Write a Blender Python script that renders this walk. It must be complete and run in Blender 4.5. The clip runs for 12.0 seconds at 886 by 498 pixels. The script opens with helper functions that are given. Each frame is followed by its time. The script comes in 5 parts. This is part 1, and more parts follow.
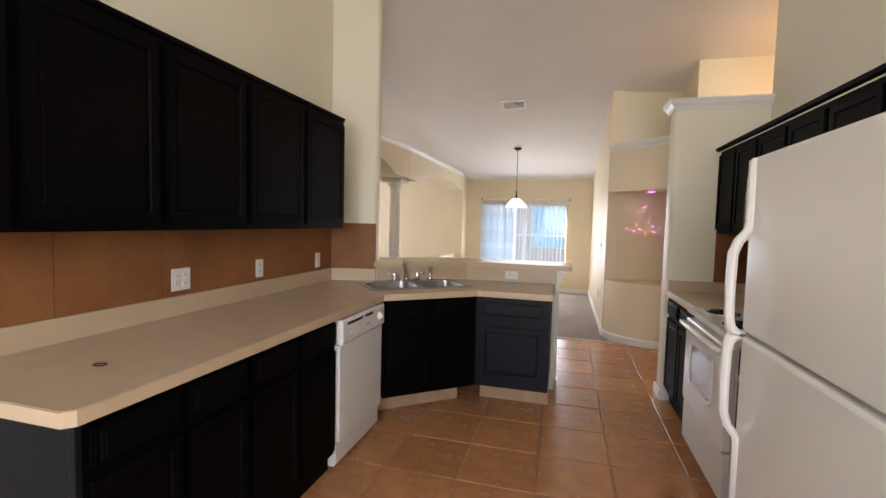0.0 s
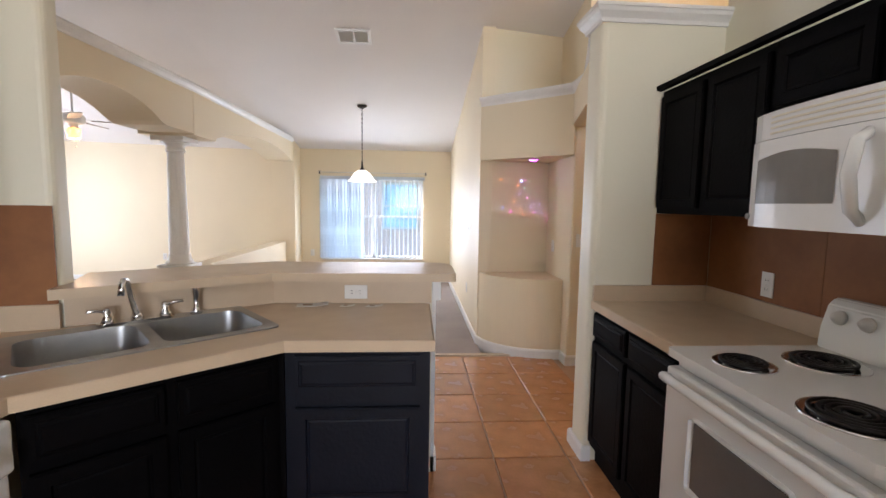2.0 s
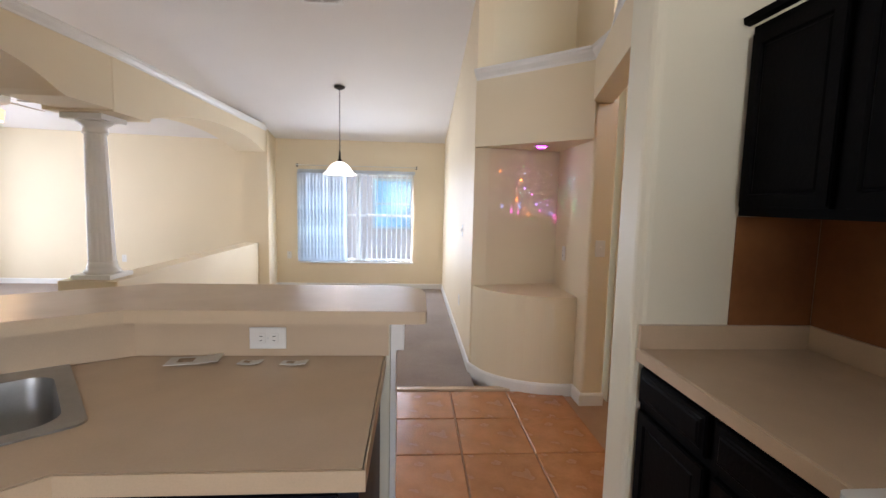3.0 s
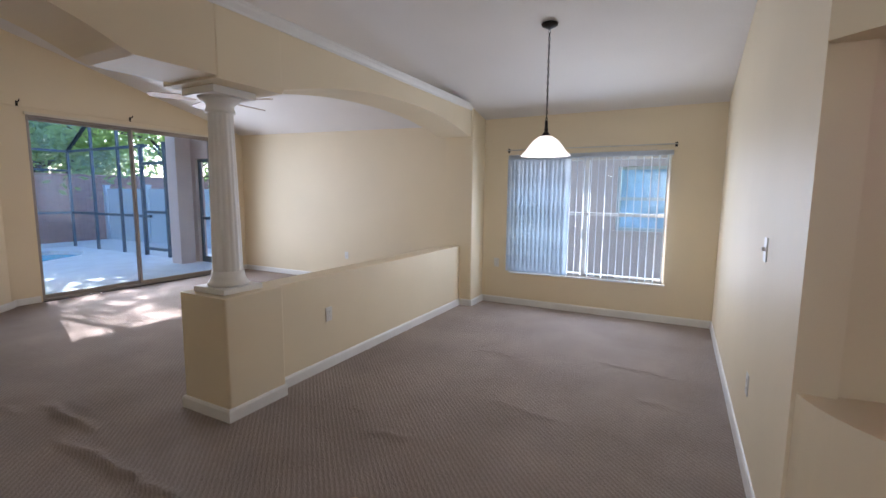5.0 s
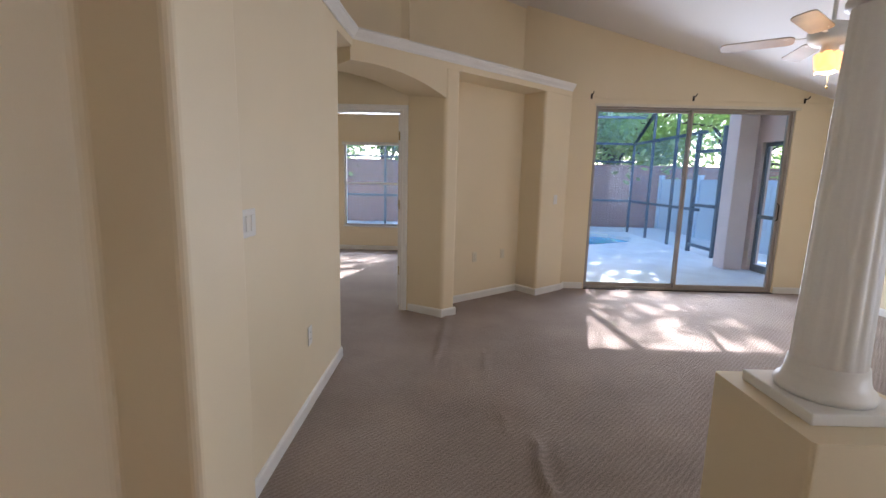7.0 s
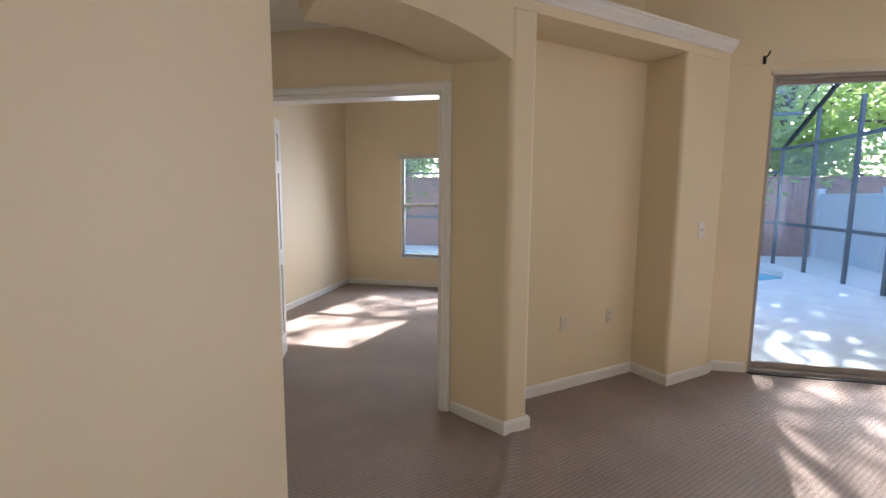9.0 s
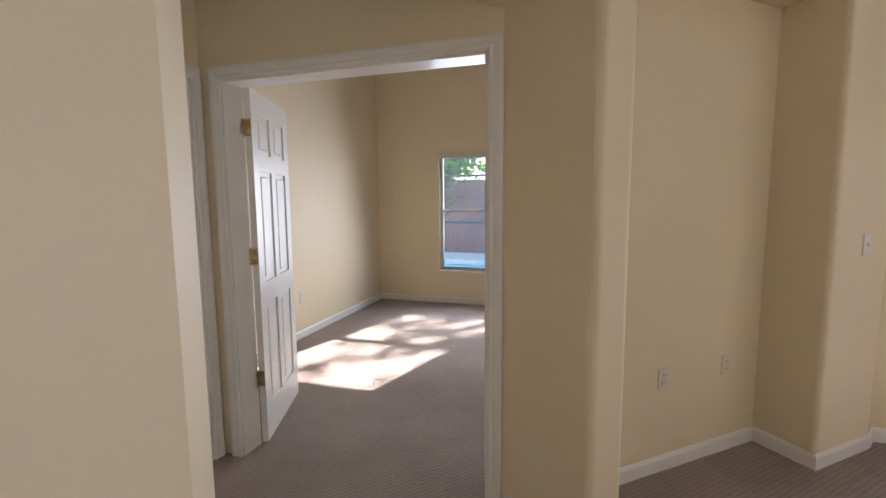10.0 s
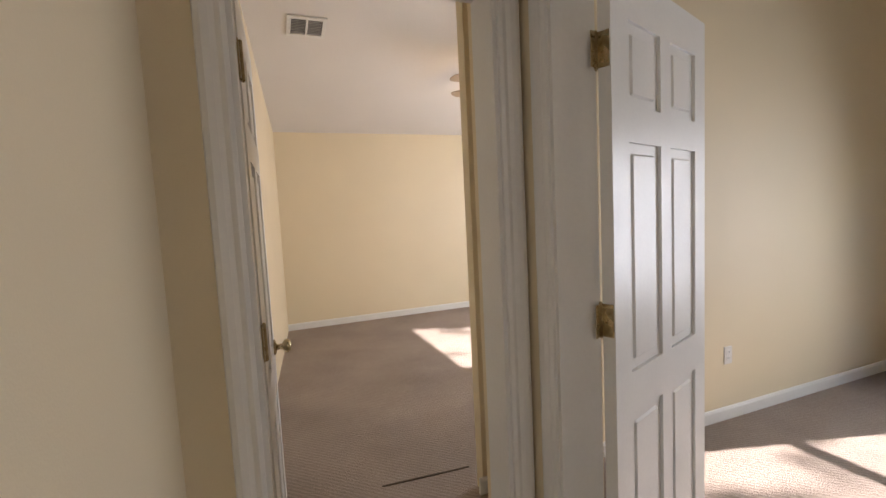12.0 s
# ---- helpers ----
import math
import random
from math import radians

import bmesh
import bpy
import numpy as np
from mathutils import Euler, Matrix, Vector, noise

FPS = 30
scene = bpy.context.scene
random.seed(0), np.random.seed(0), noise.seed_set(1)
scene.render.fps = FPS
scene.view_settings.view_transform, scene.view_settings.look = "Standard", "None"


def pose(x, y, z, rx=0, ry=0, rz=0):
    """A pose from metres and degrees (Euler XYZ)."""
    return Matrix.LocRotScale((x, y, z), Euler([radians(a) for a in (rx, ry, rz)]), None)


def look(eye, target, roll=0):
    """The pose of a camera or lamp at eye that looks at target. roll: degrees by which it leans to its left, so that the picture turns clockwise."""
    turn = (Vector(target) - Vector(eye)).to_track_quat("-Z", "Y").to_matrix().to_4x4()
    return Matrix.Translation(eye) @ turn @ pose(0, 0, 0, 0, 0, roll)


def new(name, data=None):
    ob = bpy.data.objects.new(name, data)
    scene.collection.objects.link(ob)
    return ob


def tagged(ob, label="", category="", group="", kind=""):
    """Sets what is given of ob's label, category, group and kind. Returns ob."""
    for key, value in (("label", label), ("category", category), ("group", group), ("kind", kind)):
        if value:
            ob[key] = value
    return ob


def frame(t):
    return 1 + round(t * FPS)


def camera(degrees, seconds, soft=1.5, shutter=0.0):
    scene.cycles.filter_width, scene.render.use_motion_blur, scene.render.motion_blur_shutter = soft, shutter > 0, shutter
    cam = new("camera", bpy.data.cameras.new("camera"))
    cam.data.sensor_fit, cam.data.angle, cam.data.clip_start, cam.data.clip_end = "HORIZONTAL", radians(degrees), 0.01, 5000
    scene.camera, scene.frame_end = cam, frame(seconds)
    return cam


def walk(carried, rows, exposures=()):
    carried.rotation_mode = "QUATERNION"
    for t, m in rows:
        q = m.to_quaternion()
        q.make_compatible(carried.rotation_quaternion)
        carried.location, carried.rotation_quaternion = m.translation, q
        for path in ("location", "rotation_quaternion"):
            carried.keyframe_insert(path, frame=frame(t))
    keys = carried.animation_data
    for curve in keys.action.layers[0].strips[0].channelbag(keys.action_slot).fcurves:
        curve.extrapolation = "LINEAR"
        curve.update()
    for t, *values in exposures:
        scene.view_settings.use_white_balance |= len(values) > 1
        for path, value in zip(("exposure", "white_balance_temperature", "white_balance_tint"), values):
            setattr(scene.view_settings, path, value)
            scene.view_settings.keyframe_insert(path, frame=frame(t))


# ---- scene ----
cam = camera(89.3, 12.0)
PATH = [
    (0, (0.056, 0.366, 1.422), (-0.47, 2.292, 1.301), 1.5),
    (0.5, (-0.122, 0.698, 1.401), (-0.287, 2.686, 1.258), 1.6),
    (1, (-0.174, 1.106, 1.401), (-0.044, 3.094, 1.225), 0.5),
    (1.5, (-0.14, 1.545, 1.402), (-0.011, 3.532, 1.214), 0.7),
    (2, (-0.098, 2.021, 1.421), (0.034, 4.007, 1.222), 0.9),
    (2.5, (-0.015, 2.429, 1.392), (0.129, 4.414, 1.193), 1.3),
    (2.7, (0.015, 2.592, 1.415), (0.156, 4.577, 1.213), 1.3),
    (4.3, (0.258, 4.054, 1.397), (0.075, 6.033, 1.18), 0.8),
    (4.5, (0.247, 4.224, 1.411), (-0.121, 6.177, 1.19), 0.5),
    (5, (0.186, 4.657, 1.385), (-0.739, 6.415, 1.148), 0.5),
    (5.5, (0.020, 4.900, 1.393), (-1.569, 6.079, 1.104), 4.6),
    (6, (-0.247, 5.150, 1.420), (-2.103, 5.811, 1.080), 2.6),
    (6.2, (-0.396, 5.273, 1.416), (-2.297, 5.785, 1.068), 2.0),
    (6.5, (-0.615, 5.418, 1.418), (-2.575, 5.664, 1.090), 1.9),
    (7, (-1.108, 5.408, 1.404), (-3.083, 5.394, 1.087), 1.4),
    (9, (-2.952, 5.538, 1.413), (-4.894, 5.124, 1.173), 0.4),
    (9.3, (-3.227, 5.522, 1.402), (-5.137, 4.966, 1.175), 0.1),
    (9.5, (-3.375, 5.442, 1.403), (-5.280, 4.875, 1.179), 0.1),
    (10, (-3.784, 5.331, 1.421), (-5.679, 4.735, 1.197), -0.5),
    (10.5, (-4.179, 5.194, 1.418), (-5.965, 4.315, 1.217), -1.6),
    (11, (-4.505, 4.934, 1.420), (-5.967, 3.581, 1.235), -2.0),
    (11.5, (-4.776, 4.775, 1.405), (-5.985, 3.190, 1.240), -2.6),
    (12, (-5.012, 4.522, 1.423), (-5.735, 2.666, 1.252), -2.85),
]
EXPOSURES = [(t, stops + 2.40, kelvin, 20) for t, stops, kelvin in (
    (0.0, 0.42, 6600), (1.0, 0.54, 6050), (1.5, 0.62, 6050), (2.7, 0.50, 6250), (4.3, 0.05, 5650), (5.0, -0.25, 5900), (5.5, -0.28, 5800), (6.5, 0.03, 6250), (7.2, 0.05, 5950),
    (9.0, 0.03, 6300), (9.5, 0.05, 6300), (10.5, 0.0, 6250), (11.2, -0.33, 6200), (12.0, -0.18, 6650))]
walk(cam, [(t, look(eye, target, roll)) for t, eye, target, roll in PATH], EXPOSURES)

# ---- world, sun, large lights ----
SUN_WAY = Vector((1.53, -0.445, -1.0)).normalized()
world = bpy.data.worlds.new("world")
scene.world = world
world.use_nodes = True
sky = world.node_tree.nodes.new("ShaderNodeTexSky")
sky.sky_type = "NISHITA"
sky.sun_disc = False
sky.sun_elevation = math.asin(-SUN_WAY.z)
sky.sun_rotation = math.atan2(-SUN_WAY.x, -SUN_WAY.y)
back = world.node_tree.nodes["Background"]
back.inputs["Strength"].default_value = 0.15
world.node_tree.links.new(sky.outputs[0], back.inputs["Color"])

sun = new("sun", bpy.data.lights.new("sun", "SUN"))
sun.data.energy, sun.data.angle, sun.data.color = 4.6, radians(0.6), (1.0, 0.94, 0.86)
sun.matrix_world = look((0, 0, 0), SUN_WAY)


def area(name, eye, target, w, h, power, color):
    a = new(name, bpy.data.lights.new(name, "AREA"))
    a.data.shape, a.data.size, a.data.size_y, a.data.energy, a.data.color = "RECTANGLE", w, h, power, color
    a.matrix_world = look(eye, target)
    return a


# daylight standing in the openings
DAY = (0.86, 0.94, 1.0)
area("slider_daylight", (-6.70, 8.38, 1.2), (-2.5, 8.8, 0.9), 2.2, 2.1, 12.5, DAY).data.spread = radians(160)
area("dining_window_daylight", (-0.82, 9.97, 1.14), (-0.82, 5.0, 0.6), 1.7, 1.35, 5.2, DAY)
area("dining_window_skylight", (-0.82, 10.24, 1.14), (-0.82, 5.0, 0.6), 1.7, 1.35, 4.0, DAY)
area("bedroom_window_daylight", (-9.40, 4.1, 1.2), (-6.0, 3.9, 0.8), 1.2, 1.4, 6.5, DAY).data.spread = radians(140)
area("master_window_daylight", (-9.35, 1.0, 1.3), (-6.0, 0.6, 0.9), 1.6, 1.4, 14, DAY)
area("kitchen_window_daylight", (0.0, -1.7, 1.65), (0.0, 3.0, 3.1), 1.8, 1.2, 13, (0.97, 0.98, 0.97))

# ---- materials ----


def material(name, color, rough=0.6, metal=0.0, scale=6.0, vary=0.06, fine=120.0, bump=0.05, spread=0.0, second=None, dirt=0.35, shine=0.5):
    """A surface with broad patches, fine grain and relief."""
    m = bpy.data.materials.new(name)
    m.use_nodes = True
    nt = m.node_tree
    N, L = nt.nodes, nt.links
    b = N["Principled BSDF"]
    b.inputs["Metallic"].default_value = metal
    b.inputs["Specular IOR Level"].default_value = shine
    co = N.new("ShaderNodeTexCoord")
    big = N.new("ShaderNodeTexNoise")
    big.inputs["Scale"].default_value, big.inputs["Detail"].default_value = scale, 5
    small = N.new("ShaderNodeTexNoise")
    small.inputs["Scale"].default_value, small.inputs["Detail"].default_value = fine, 3
    L.new(co.outputs["Object"], big.inputs["Vector"])
    L.new(co.outputs["Object"], small.inputs["Vector"])
    mix = N.new("ShaderNodeMix")
    mix.data_type = "RGBA"
    dark = [c * (1 - vary * 2) for c in color] if second is None else list(second)
    mix.inputs["A"].default_value, mix.inputs["B"].default_value = (*color, 1), (*dark, 1)
    ramp = N.new("ShaderNodeMapRange")
    ramp.inputs["From Min"].default_value, ramp.inputs["From Max"].default_value = 0.3, 0.75
    L.new(big.outputs["Fac"], ramp.inputs["Value"])
    L.new(ramp.outputs["Result"], mix.inputs["Factor"])
    out = mix.outputs["Result"]
    grain = N.new("ShaderNodeMix")
    grain.data_type, grain.blend_type = "RGBA", "MULTIPLY"
    grain.inputs["Factor"].default_value = dirt
    L.new(out, grain.inputs["A"])
    g = N.new("ShaderNodeMapRange")
    g.inputs["To Min"].default_value, g.inputs["To Max"].default_value = 0.75, 1.2
    L.new(small.outputs["Fac"], g.inputs["Value"])
    L.new(g.outputs["Result"], grain.inputs["B"])
    out = grain.outputs["Result"]
    if spread:
        info = N.new("ShaderNodeObjectInfo")
        hsv = N.new("ShaderNodeHueSaturation")
        mr = N.new("ShaderNodeMapRange")
        mr.inputs["To Min"].default_value, mr.inputs["To Max"].default_value = 1 - spread, 1 + spread
        L.new(info.outputs["Random"], mr.inputs["Value"])
        L.new(mr.outputs["Result"], hsv.inputs["Value"])
        L.new(out, hsv.inputs["Color"])
        out = hsv.outputs["Color"]
    L.new(out, b.inputs["Base Color"])
    r = N.new("ShaderNodeMapRange")
    r.inputs["To Min"].default_value, r.inputs["To Max"].default_value = max(0.02, rough - 0.08), min(1, rough + 0.08)
    L.new(big.outputs["Fac"], r.inputs["Value"])
    L.new(r.outputs["Result"], b.inputs["Roughness"])
    if bump:
        bp = N.new("ShaderNodeBump")
        bp.inputs["Strength"].default_value, bp.inputs["Distance"].default_value = bump, 0.01
        L.new(small.outputs["Fac"], bp.inputs["Height"])
        L.new(bp.outputs["Normal"], b.inputs["Normal"])
    return m


def glowing(name, color, strength):
    m = bpy.data.materials.new(name)
    m.use_nodes = True
    b = m.node_tree.nodes["Principled BSDF"]
    b.inputs["Base Color"].default_value = (0.9, 0.88, 0.85, 1)
    b.inputs["Emission Color"].default_value = (*color, 1)
    b.inputs["Emission Strength"].default_value = strength
    return m


def glassy(name, tint=(1, 1, 1), clear=0.92, haze=0.02):
    m = bpy.data.materials.new(name)
    m.use_nodes = True
    nt = m.node_tree
    N, L = nt.nodes, nt.links
    tr = N.new("ShaderNodeBsdfTransparent")
    tr.inputs["Color"].default_value = (*tint, 1)
    gl = N.new("ShaderNodeBsdfGlossy")
    gl.inputs["Roughness"].default_value = 0.02
    mx = N.new("ShaderNodeMixShader")
    mx.inputs[0].default_value = 1 - clear
    L.new(tr.outputs[0], mx.inputs[1])
    L.new(gl.outputs[0], mx.inputs[2])
    # pale translucent share paints a veil of glare over the view outside
    veil = N.new("ShaderNodeBsdfTranslucent")
    veil.inputs["Color"].default_value = (0.82, 0.92, 1.0, 1)
    m2 = N.new("ShaderNodeMixShader")
    m2.inputs[0].default_value = haze
    L.new(mx.outputs[0], m2.inputs[1])
    L.new(veil.outputs[0], m2.inputs[2])
    L.new(m2.outputs[0], N["Material Output"].inputs["Surface"])
    return m


M = {}
M["wall"] = material("cream_wall_paint", (0.805, 0.693, 0.495), 0.55, scale=1.2, vary=0.03, fine=260, bump=0.05, dirt=0.12)
M["kwall"] = material("pale_cream_kitchen_paint", (0.80, 0.765, 0.62), 0.5, scale=1.2, vary=0.03, fine=260, bump=0.05, dirt=0.12)
M["ceiling"] = material("white_textured_ceiling_paint", (0.80, 0.77, 0.74), 0.9, scale=1.5, vary=0.02, fine=120, bump=0.25, dirt=0.2)
M["trim"] = material("white_gloss_trim_paint", (0.82, 0.81, 0.78), 0.35, scale=5, vary=0.03, fine=90, bump=0.03, dirt=0.15)
M["dark"] = material("black_painted_wood", (0.0024, 0.0021, 0.0023), 0.55, scale=4, vary=0.2, fine=60, bump=0.12, shine=0.045)
M["navy"] = material("navy_black_painted_wood", (0.0048, 0.0065, 0.0125), 0.46, scale=4, vary=0.2, fine=60, bump=0.12, shine=0.2)
M["laminate"] = material("beige_laminate", (0.57, 0.435, 0.30), 0.32, scale=9, vary=0.04, fine=300, bump=0.0, dirt=0.3)
M["counter_edge"] = material("pale_laminate_edge", (0.60, 0.46, 0.31), 0.4, scale=9, vary=0.04, fine=300, bump=0.0)
M["tile"] = material("terracotta_tile", (0.56, 0.27, 0.115), 0.26, scale=7, vary=0.2, fine=60, bump=0.12, spread=0.10, second=(0.33, 0.14, 0.055), dirt=0.5)
M["grout"] = material("sandy_grout", (0.42, 0.27, 0.17), 0.9, scale=10, fine=200, bump=0.2)
M["splash"] = material("brown_backsplash_paint", (0.30, 0.125, 0.045), 0.55, scale=3.2, vary=0.25, fine=30, bump=0.06, second=(0.19, 0.072, 0.027), dirt=0.5, shine=0.3)
M["carpet"] = material("taupe_carpet", (0.43, 0.355, 0.31), 0.95, scale=1.7, vary=0.1, fine=190, bump=1.0, second=(0.32, 0.262, 0.228), dirt=0.8)
M["white"] = material("white_enamel", (0.80, 0.80, 0.78), 0.22, scale=3, vary=0.015, fine=200, bump=0.02, dirt=0.06)
M["plastic"] = material("white_plastic", (0.78, 0.76, 0.72), 0.35, scale=8, vary=0.02, fine=200, bump=0.0, dirt=0.08)
M["almond"] = material("almond_plastic", (0.72, 0.66, 0.52), 0.35, scale=8, vary=0.02, fine=200, bump=0.0, dirt=0.08)
M["black"] = material("black_plastic", (0.012, 0.012, 0.013), 0.3, scale=8, vary=0.1, fine=200, bump=0.02)
M["smoke"] = material("smoked_oven_glass", (0.16, 0.15, 0.145), 0.12, scale=4, vary=0.1, fine=200, bump=0.0)
M["chrome"] = material("chrome", (0.82, 0.82, 0.83), 0.1, metal=1, scale=20, vary=0.02, fine=200, bump=0.0)
M["steel"] = material("brushed_steel", (0.70, 0.70, 0.68), 0.36, metal=1, scale=14, vary=0.06, fine=240, bump=0.05)
M["basin"] = material("satin_basin_steel", (0.42, 0.42, 0.41), 0.36, metal=0.85, scale=14, vary=0.06, fine=240, bump=0.03)
M["coil"] = material("black_iron_coil", (0.02, 0.018, 0.017), 0.45, metal=0.6, scale=30, vary=0.2, fine=200, bump=0.1)
M["brass"] = material("worn_brass", (0.62, 0.52, 0.33), 0.28, metal=1, scale=40, vary=0.25, fine=200, bump=0.05, second=(0.26, 0.19, 0.09))
M["bronze"] = material("dark_bronze", (0.035, 0.028, 0.024), 0.4, metal=0.7, scale=20, vary=0.2, fine=100, bump=0.05)
M["rawwood"] = material("bare_pale_wood", (0.55, 0.37, 0.22), 0.6, scale=7, vary=0.15, fine=90, bump=0.1)
M["alu"] = material("white_aluminium", (0.70, 0.69, 0.66), 0.4, scale=6, vary=0.05, fine=120, bump=0.02)
M["slider_alu"] = material("weathered_beige_aluminium", (0.36, 0.32, 0.28), 0.45, scale=6, vary=0.08, fine=120, bump=0.03)
# dark bronze frames, lightened towards blue to paint in the outdoor haze
M["bronzealu"] = material("haze_tinted_bronze_aluminium", (0.10, 0.13, 0.155), 0.4, scale=6, vary=0.1, fine=120, bump=0.02)
M["patio"] = material("white_pool_deck", (0.78, 0.77, 0.75), 0.85, scale=3, vary=0.08, fine=90, bump=0.2)
M["pool"] = material("pool_water", (0.06, 0.52, 0.74), 0.12, scale=3, vary=0.2, fine=12, bump=0.3, shine=0.25)
M["stucco"] = material("pink_stucco", (0.76, 0.58, 0.51), 0.9, scale=3, vary=0.05, fine=60, bump=0.4)
M["brick"] = material("red_brick", (0.42, 0.23, 0.19), 0.9, scale=8, vary=0.2, fine=60, bump=0.4, spread=0.25)
M["mortar"] = material("grey_mortar", (0.38, 0.31, 0.27), 0.95, scale=8, fine=60, bump=0.3)
# white vinyl; the blue-grey of its shaded side is put into the colour
M["vinyl"] = material("shade_tinted_white_vinyl", (0.56, 0.64, 0.70), 0.5, scale=3, vary=0.04, fine=60, bump=0.02)
M["bark"] = material("grey_bark", (0.12, 0.09, 0.065), 0.9, scale=8, vary=0.25, fine=40, bump=0.6)
M["grass"] = material("lawn_grass", (0.07, 0.11, 0.03), 0.9, scale=2, vary=0.3, fine=60, bump=0.6)
M["roof"] = material("brown_shingles", (0.12, 0.09, 0.075), 0.9, scale=8, vary=0.2, fine=40, bump=0.4)
M["oak"] = material("wood_blade", (0.46, 0.36, 0.26), 0.45, scale=5, vary=0.15, fine=60, bump=0.05)
M["paper"] = material("white_paper", (0.75, 0.72, 0.66), 0.8, scale=20, vary=0.05, fine=90, bump=0.0)
M["label"] = material("printed_brown_label", (0.50, 0.36, 0.24), 0.7, scale=60, vary=0.3, fine=90, bump=0.0)
M["grey"] = material("grey_print", (0.30, 0.30, 0.30), 0.5, scale=60, vary=0.1, fine=90, bump=0.0)
# woven ribs of the carpet, in relief and as painted shade
nt = M["carpet"].node_tree
co = nt.nodes.new("ShaderNodeTexCoord")
rib = nt.nodes.new("ShaderNodeTexWave")
rib.bands_direction = "DIAGONAL"
rib.inputs["Scale"].default_value, rib.inputs["Distortion"].default_value = 18.0, 3.5
rib.inputs["Detail"].default_value, rib.inputs["Detail Scale"].default_value = 3.0, 5.0
nt.links.new(co.outputs["Object"], rib.inputs["Vector"])
rb = nt.nodes.new("ShaderNodeBump")
rb.inputs["Strength"].default_value, rb.inputs["Distance"].default_value = 0.38, 0.008
nt.links.new(rib.outputs["Fac"], rb.inputs["Height"])
pile = [n for n in nt.nodes if n.bl_idname == "ShaderNodeBump" and n != rb][0]
nt.links.new(rb.outputs["Normal"], pile.inputs["Normal"])
# shade between the ribs, multiplied into the carpet colour
valley_shade = nt.nodes.new("ShaderNodeMapRange")
valley_shade.inputs["To Min"].default_value, valley_shade.inputs["To Max"].default_value = 0.86, 1.08
nt.links.new(rib.outputs["Fac"], valley_shade.inputs["Value"])
shade_mix = nt.nodes.new("ShaderNodeMix")
shade_mix.data_type, shade_mix.blend_type = "RGBA", "MULTIPLY"
shade_mix.inputs["Factor"].default_value = 1.0
face = nt.nodes["Principled BSDF"].inputs["Base Color"]
nt.links.new(face.links[0].from_socket, shade_mix.inputs["A"])
nt.links.new(valley_shade.outputs["Result"], shade_mix.inputs["B"])
nt.links.new(shade_mix.outputs["Result"], face)
# blue tint puts the cool cast of the outdoor light into the panes
M["glass"] = glassy("blue_cast_window_glass", (0.86, 0.95, 1.0), 0.985, 0.003)


def through_light(name, color, share, clear=0.0):
    """A thin sheet that lets some light through: diffuse, translucent and clear shares."""
    m = material(name, color, 0.6, scale=3, vary=0.15, fine=60, bump=0.0)
    N, L = m.node_tree.nodes, m.node_tree.links
    base = N["Principled BSDF"].inputs["Base Color"].links[0].from_socket
    tl = N.new("ShaderNodeBsdfTranslucent")
    L.new(base, tl.inputs["Color"])
    mx = N.new("ShaderNodeMixShader")
    mx.inputs[0].default_value = share
    L.new(N["Principled BSDF"].outputs[0], mx.inputs[1])
    L.new(tl.outputs[0], mx.inputs[2])
    out = mx.outputs[0]
    if clear:
        tr = N.new("ShaderNodeBsdfTransparent")
        m2 = N.new("ShaderNodeMixShader")
        m2.inputs[0].default_value = clear
        L.new(out, m2.inputs[1])
        L.new(tr.outputs[0], m2.inputs[2])
        out = m2.outputs[0]
    L.new(out, N["Material Output"].inputs["Surface"])
    return m


# dark mesh in truth; its pale blue colour paints the sunlit haze
M["screen"] = through_light("hazed_insect_screen", (0.50, 0.66, 0.84), 0.6, 0.86)
M["leaf"] = through_light("green_leaves", (0.52, 0.64, 0.24), 0.75)
M["blind"] = through_light("white_vinyl_blind", (0.84, 0.88, 0.92), 0.72)
M["shade"] = glowing("frosted_glass_shade", (1.0, 0.92, 0.82), 0.24)
M["warm_shade"] = glowing("lit_glass_shade", (1.0, 0.40, 0.08), 0.42)
M["purple"] = glowing("purple_bulb", (0.85, 0.05, 0.9), 1.6)

# ---- mesh helpers ----


def part(name, bm, mat, parent=None, label=""):
    me = bpy.data.meshes.new(name)
    bmesh.ops.recalc_face_normals(bm, faces=bm.faces[:])
    bm.to_mesh(me)
    bm.free()
    me.materials.append(M[mat] if isinstance(mat, str) else mat)
    ob = new(name, me)
    if parent:
        ob.parent = parent
    if label:
        tagged(ob, label)
    return ob


def thing(name, at, label, category, group="", kind=""):
    e = new(name)
    e.empty_display_size = 0.1
    e.matrix_basis = at if isinstance(at, Matrix) else Matrix.Translation(at)
    return tagged(e, label, category, group, kind)


def B():
    return bmesh.new()


def smooth(ob):
    for p in ob.data.polygons:
        p.use_smooth = True
    return ob


def box(bm, x0, x1, y0, y1, z0, z1, m=None, bevel=0.0, seg=2):
    t = B()
    bmesh.ops.create_cube(t, size=1)
    for v in t.verts:
        v.co = ((x0 + x1) / 2 + v.co.x * (x1 - x0), (y0 + y1) / 2 + v.co.y * (y1 - y0), (z0 + z1) / 2 + v.co.z * (z1 - z0))
    if bevel:
        bmesh.ops.bevel(t, geom=t.edges[:], offset=bevel, segments=seg, affect="EDGES", profile=0.5)
    merge(bm, t, m)
    return bm


def merge(bm, t, m=None):
    if m is not None:
        bmesh.ops.transform(t, matrix=m, verts=t.verts[:])
    me = bpy.data.meshes.new("scratch")
    t.to_mesh(me)
    t.free()
    bm.from_mesh(me)
    bpy.data.meshes.remove(me)


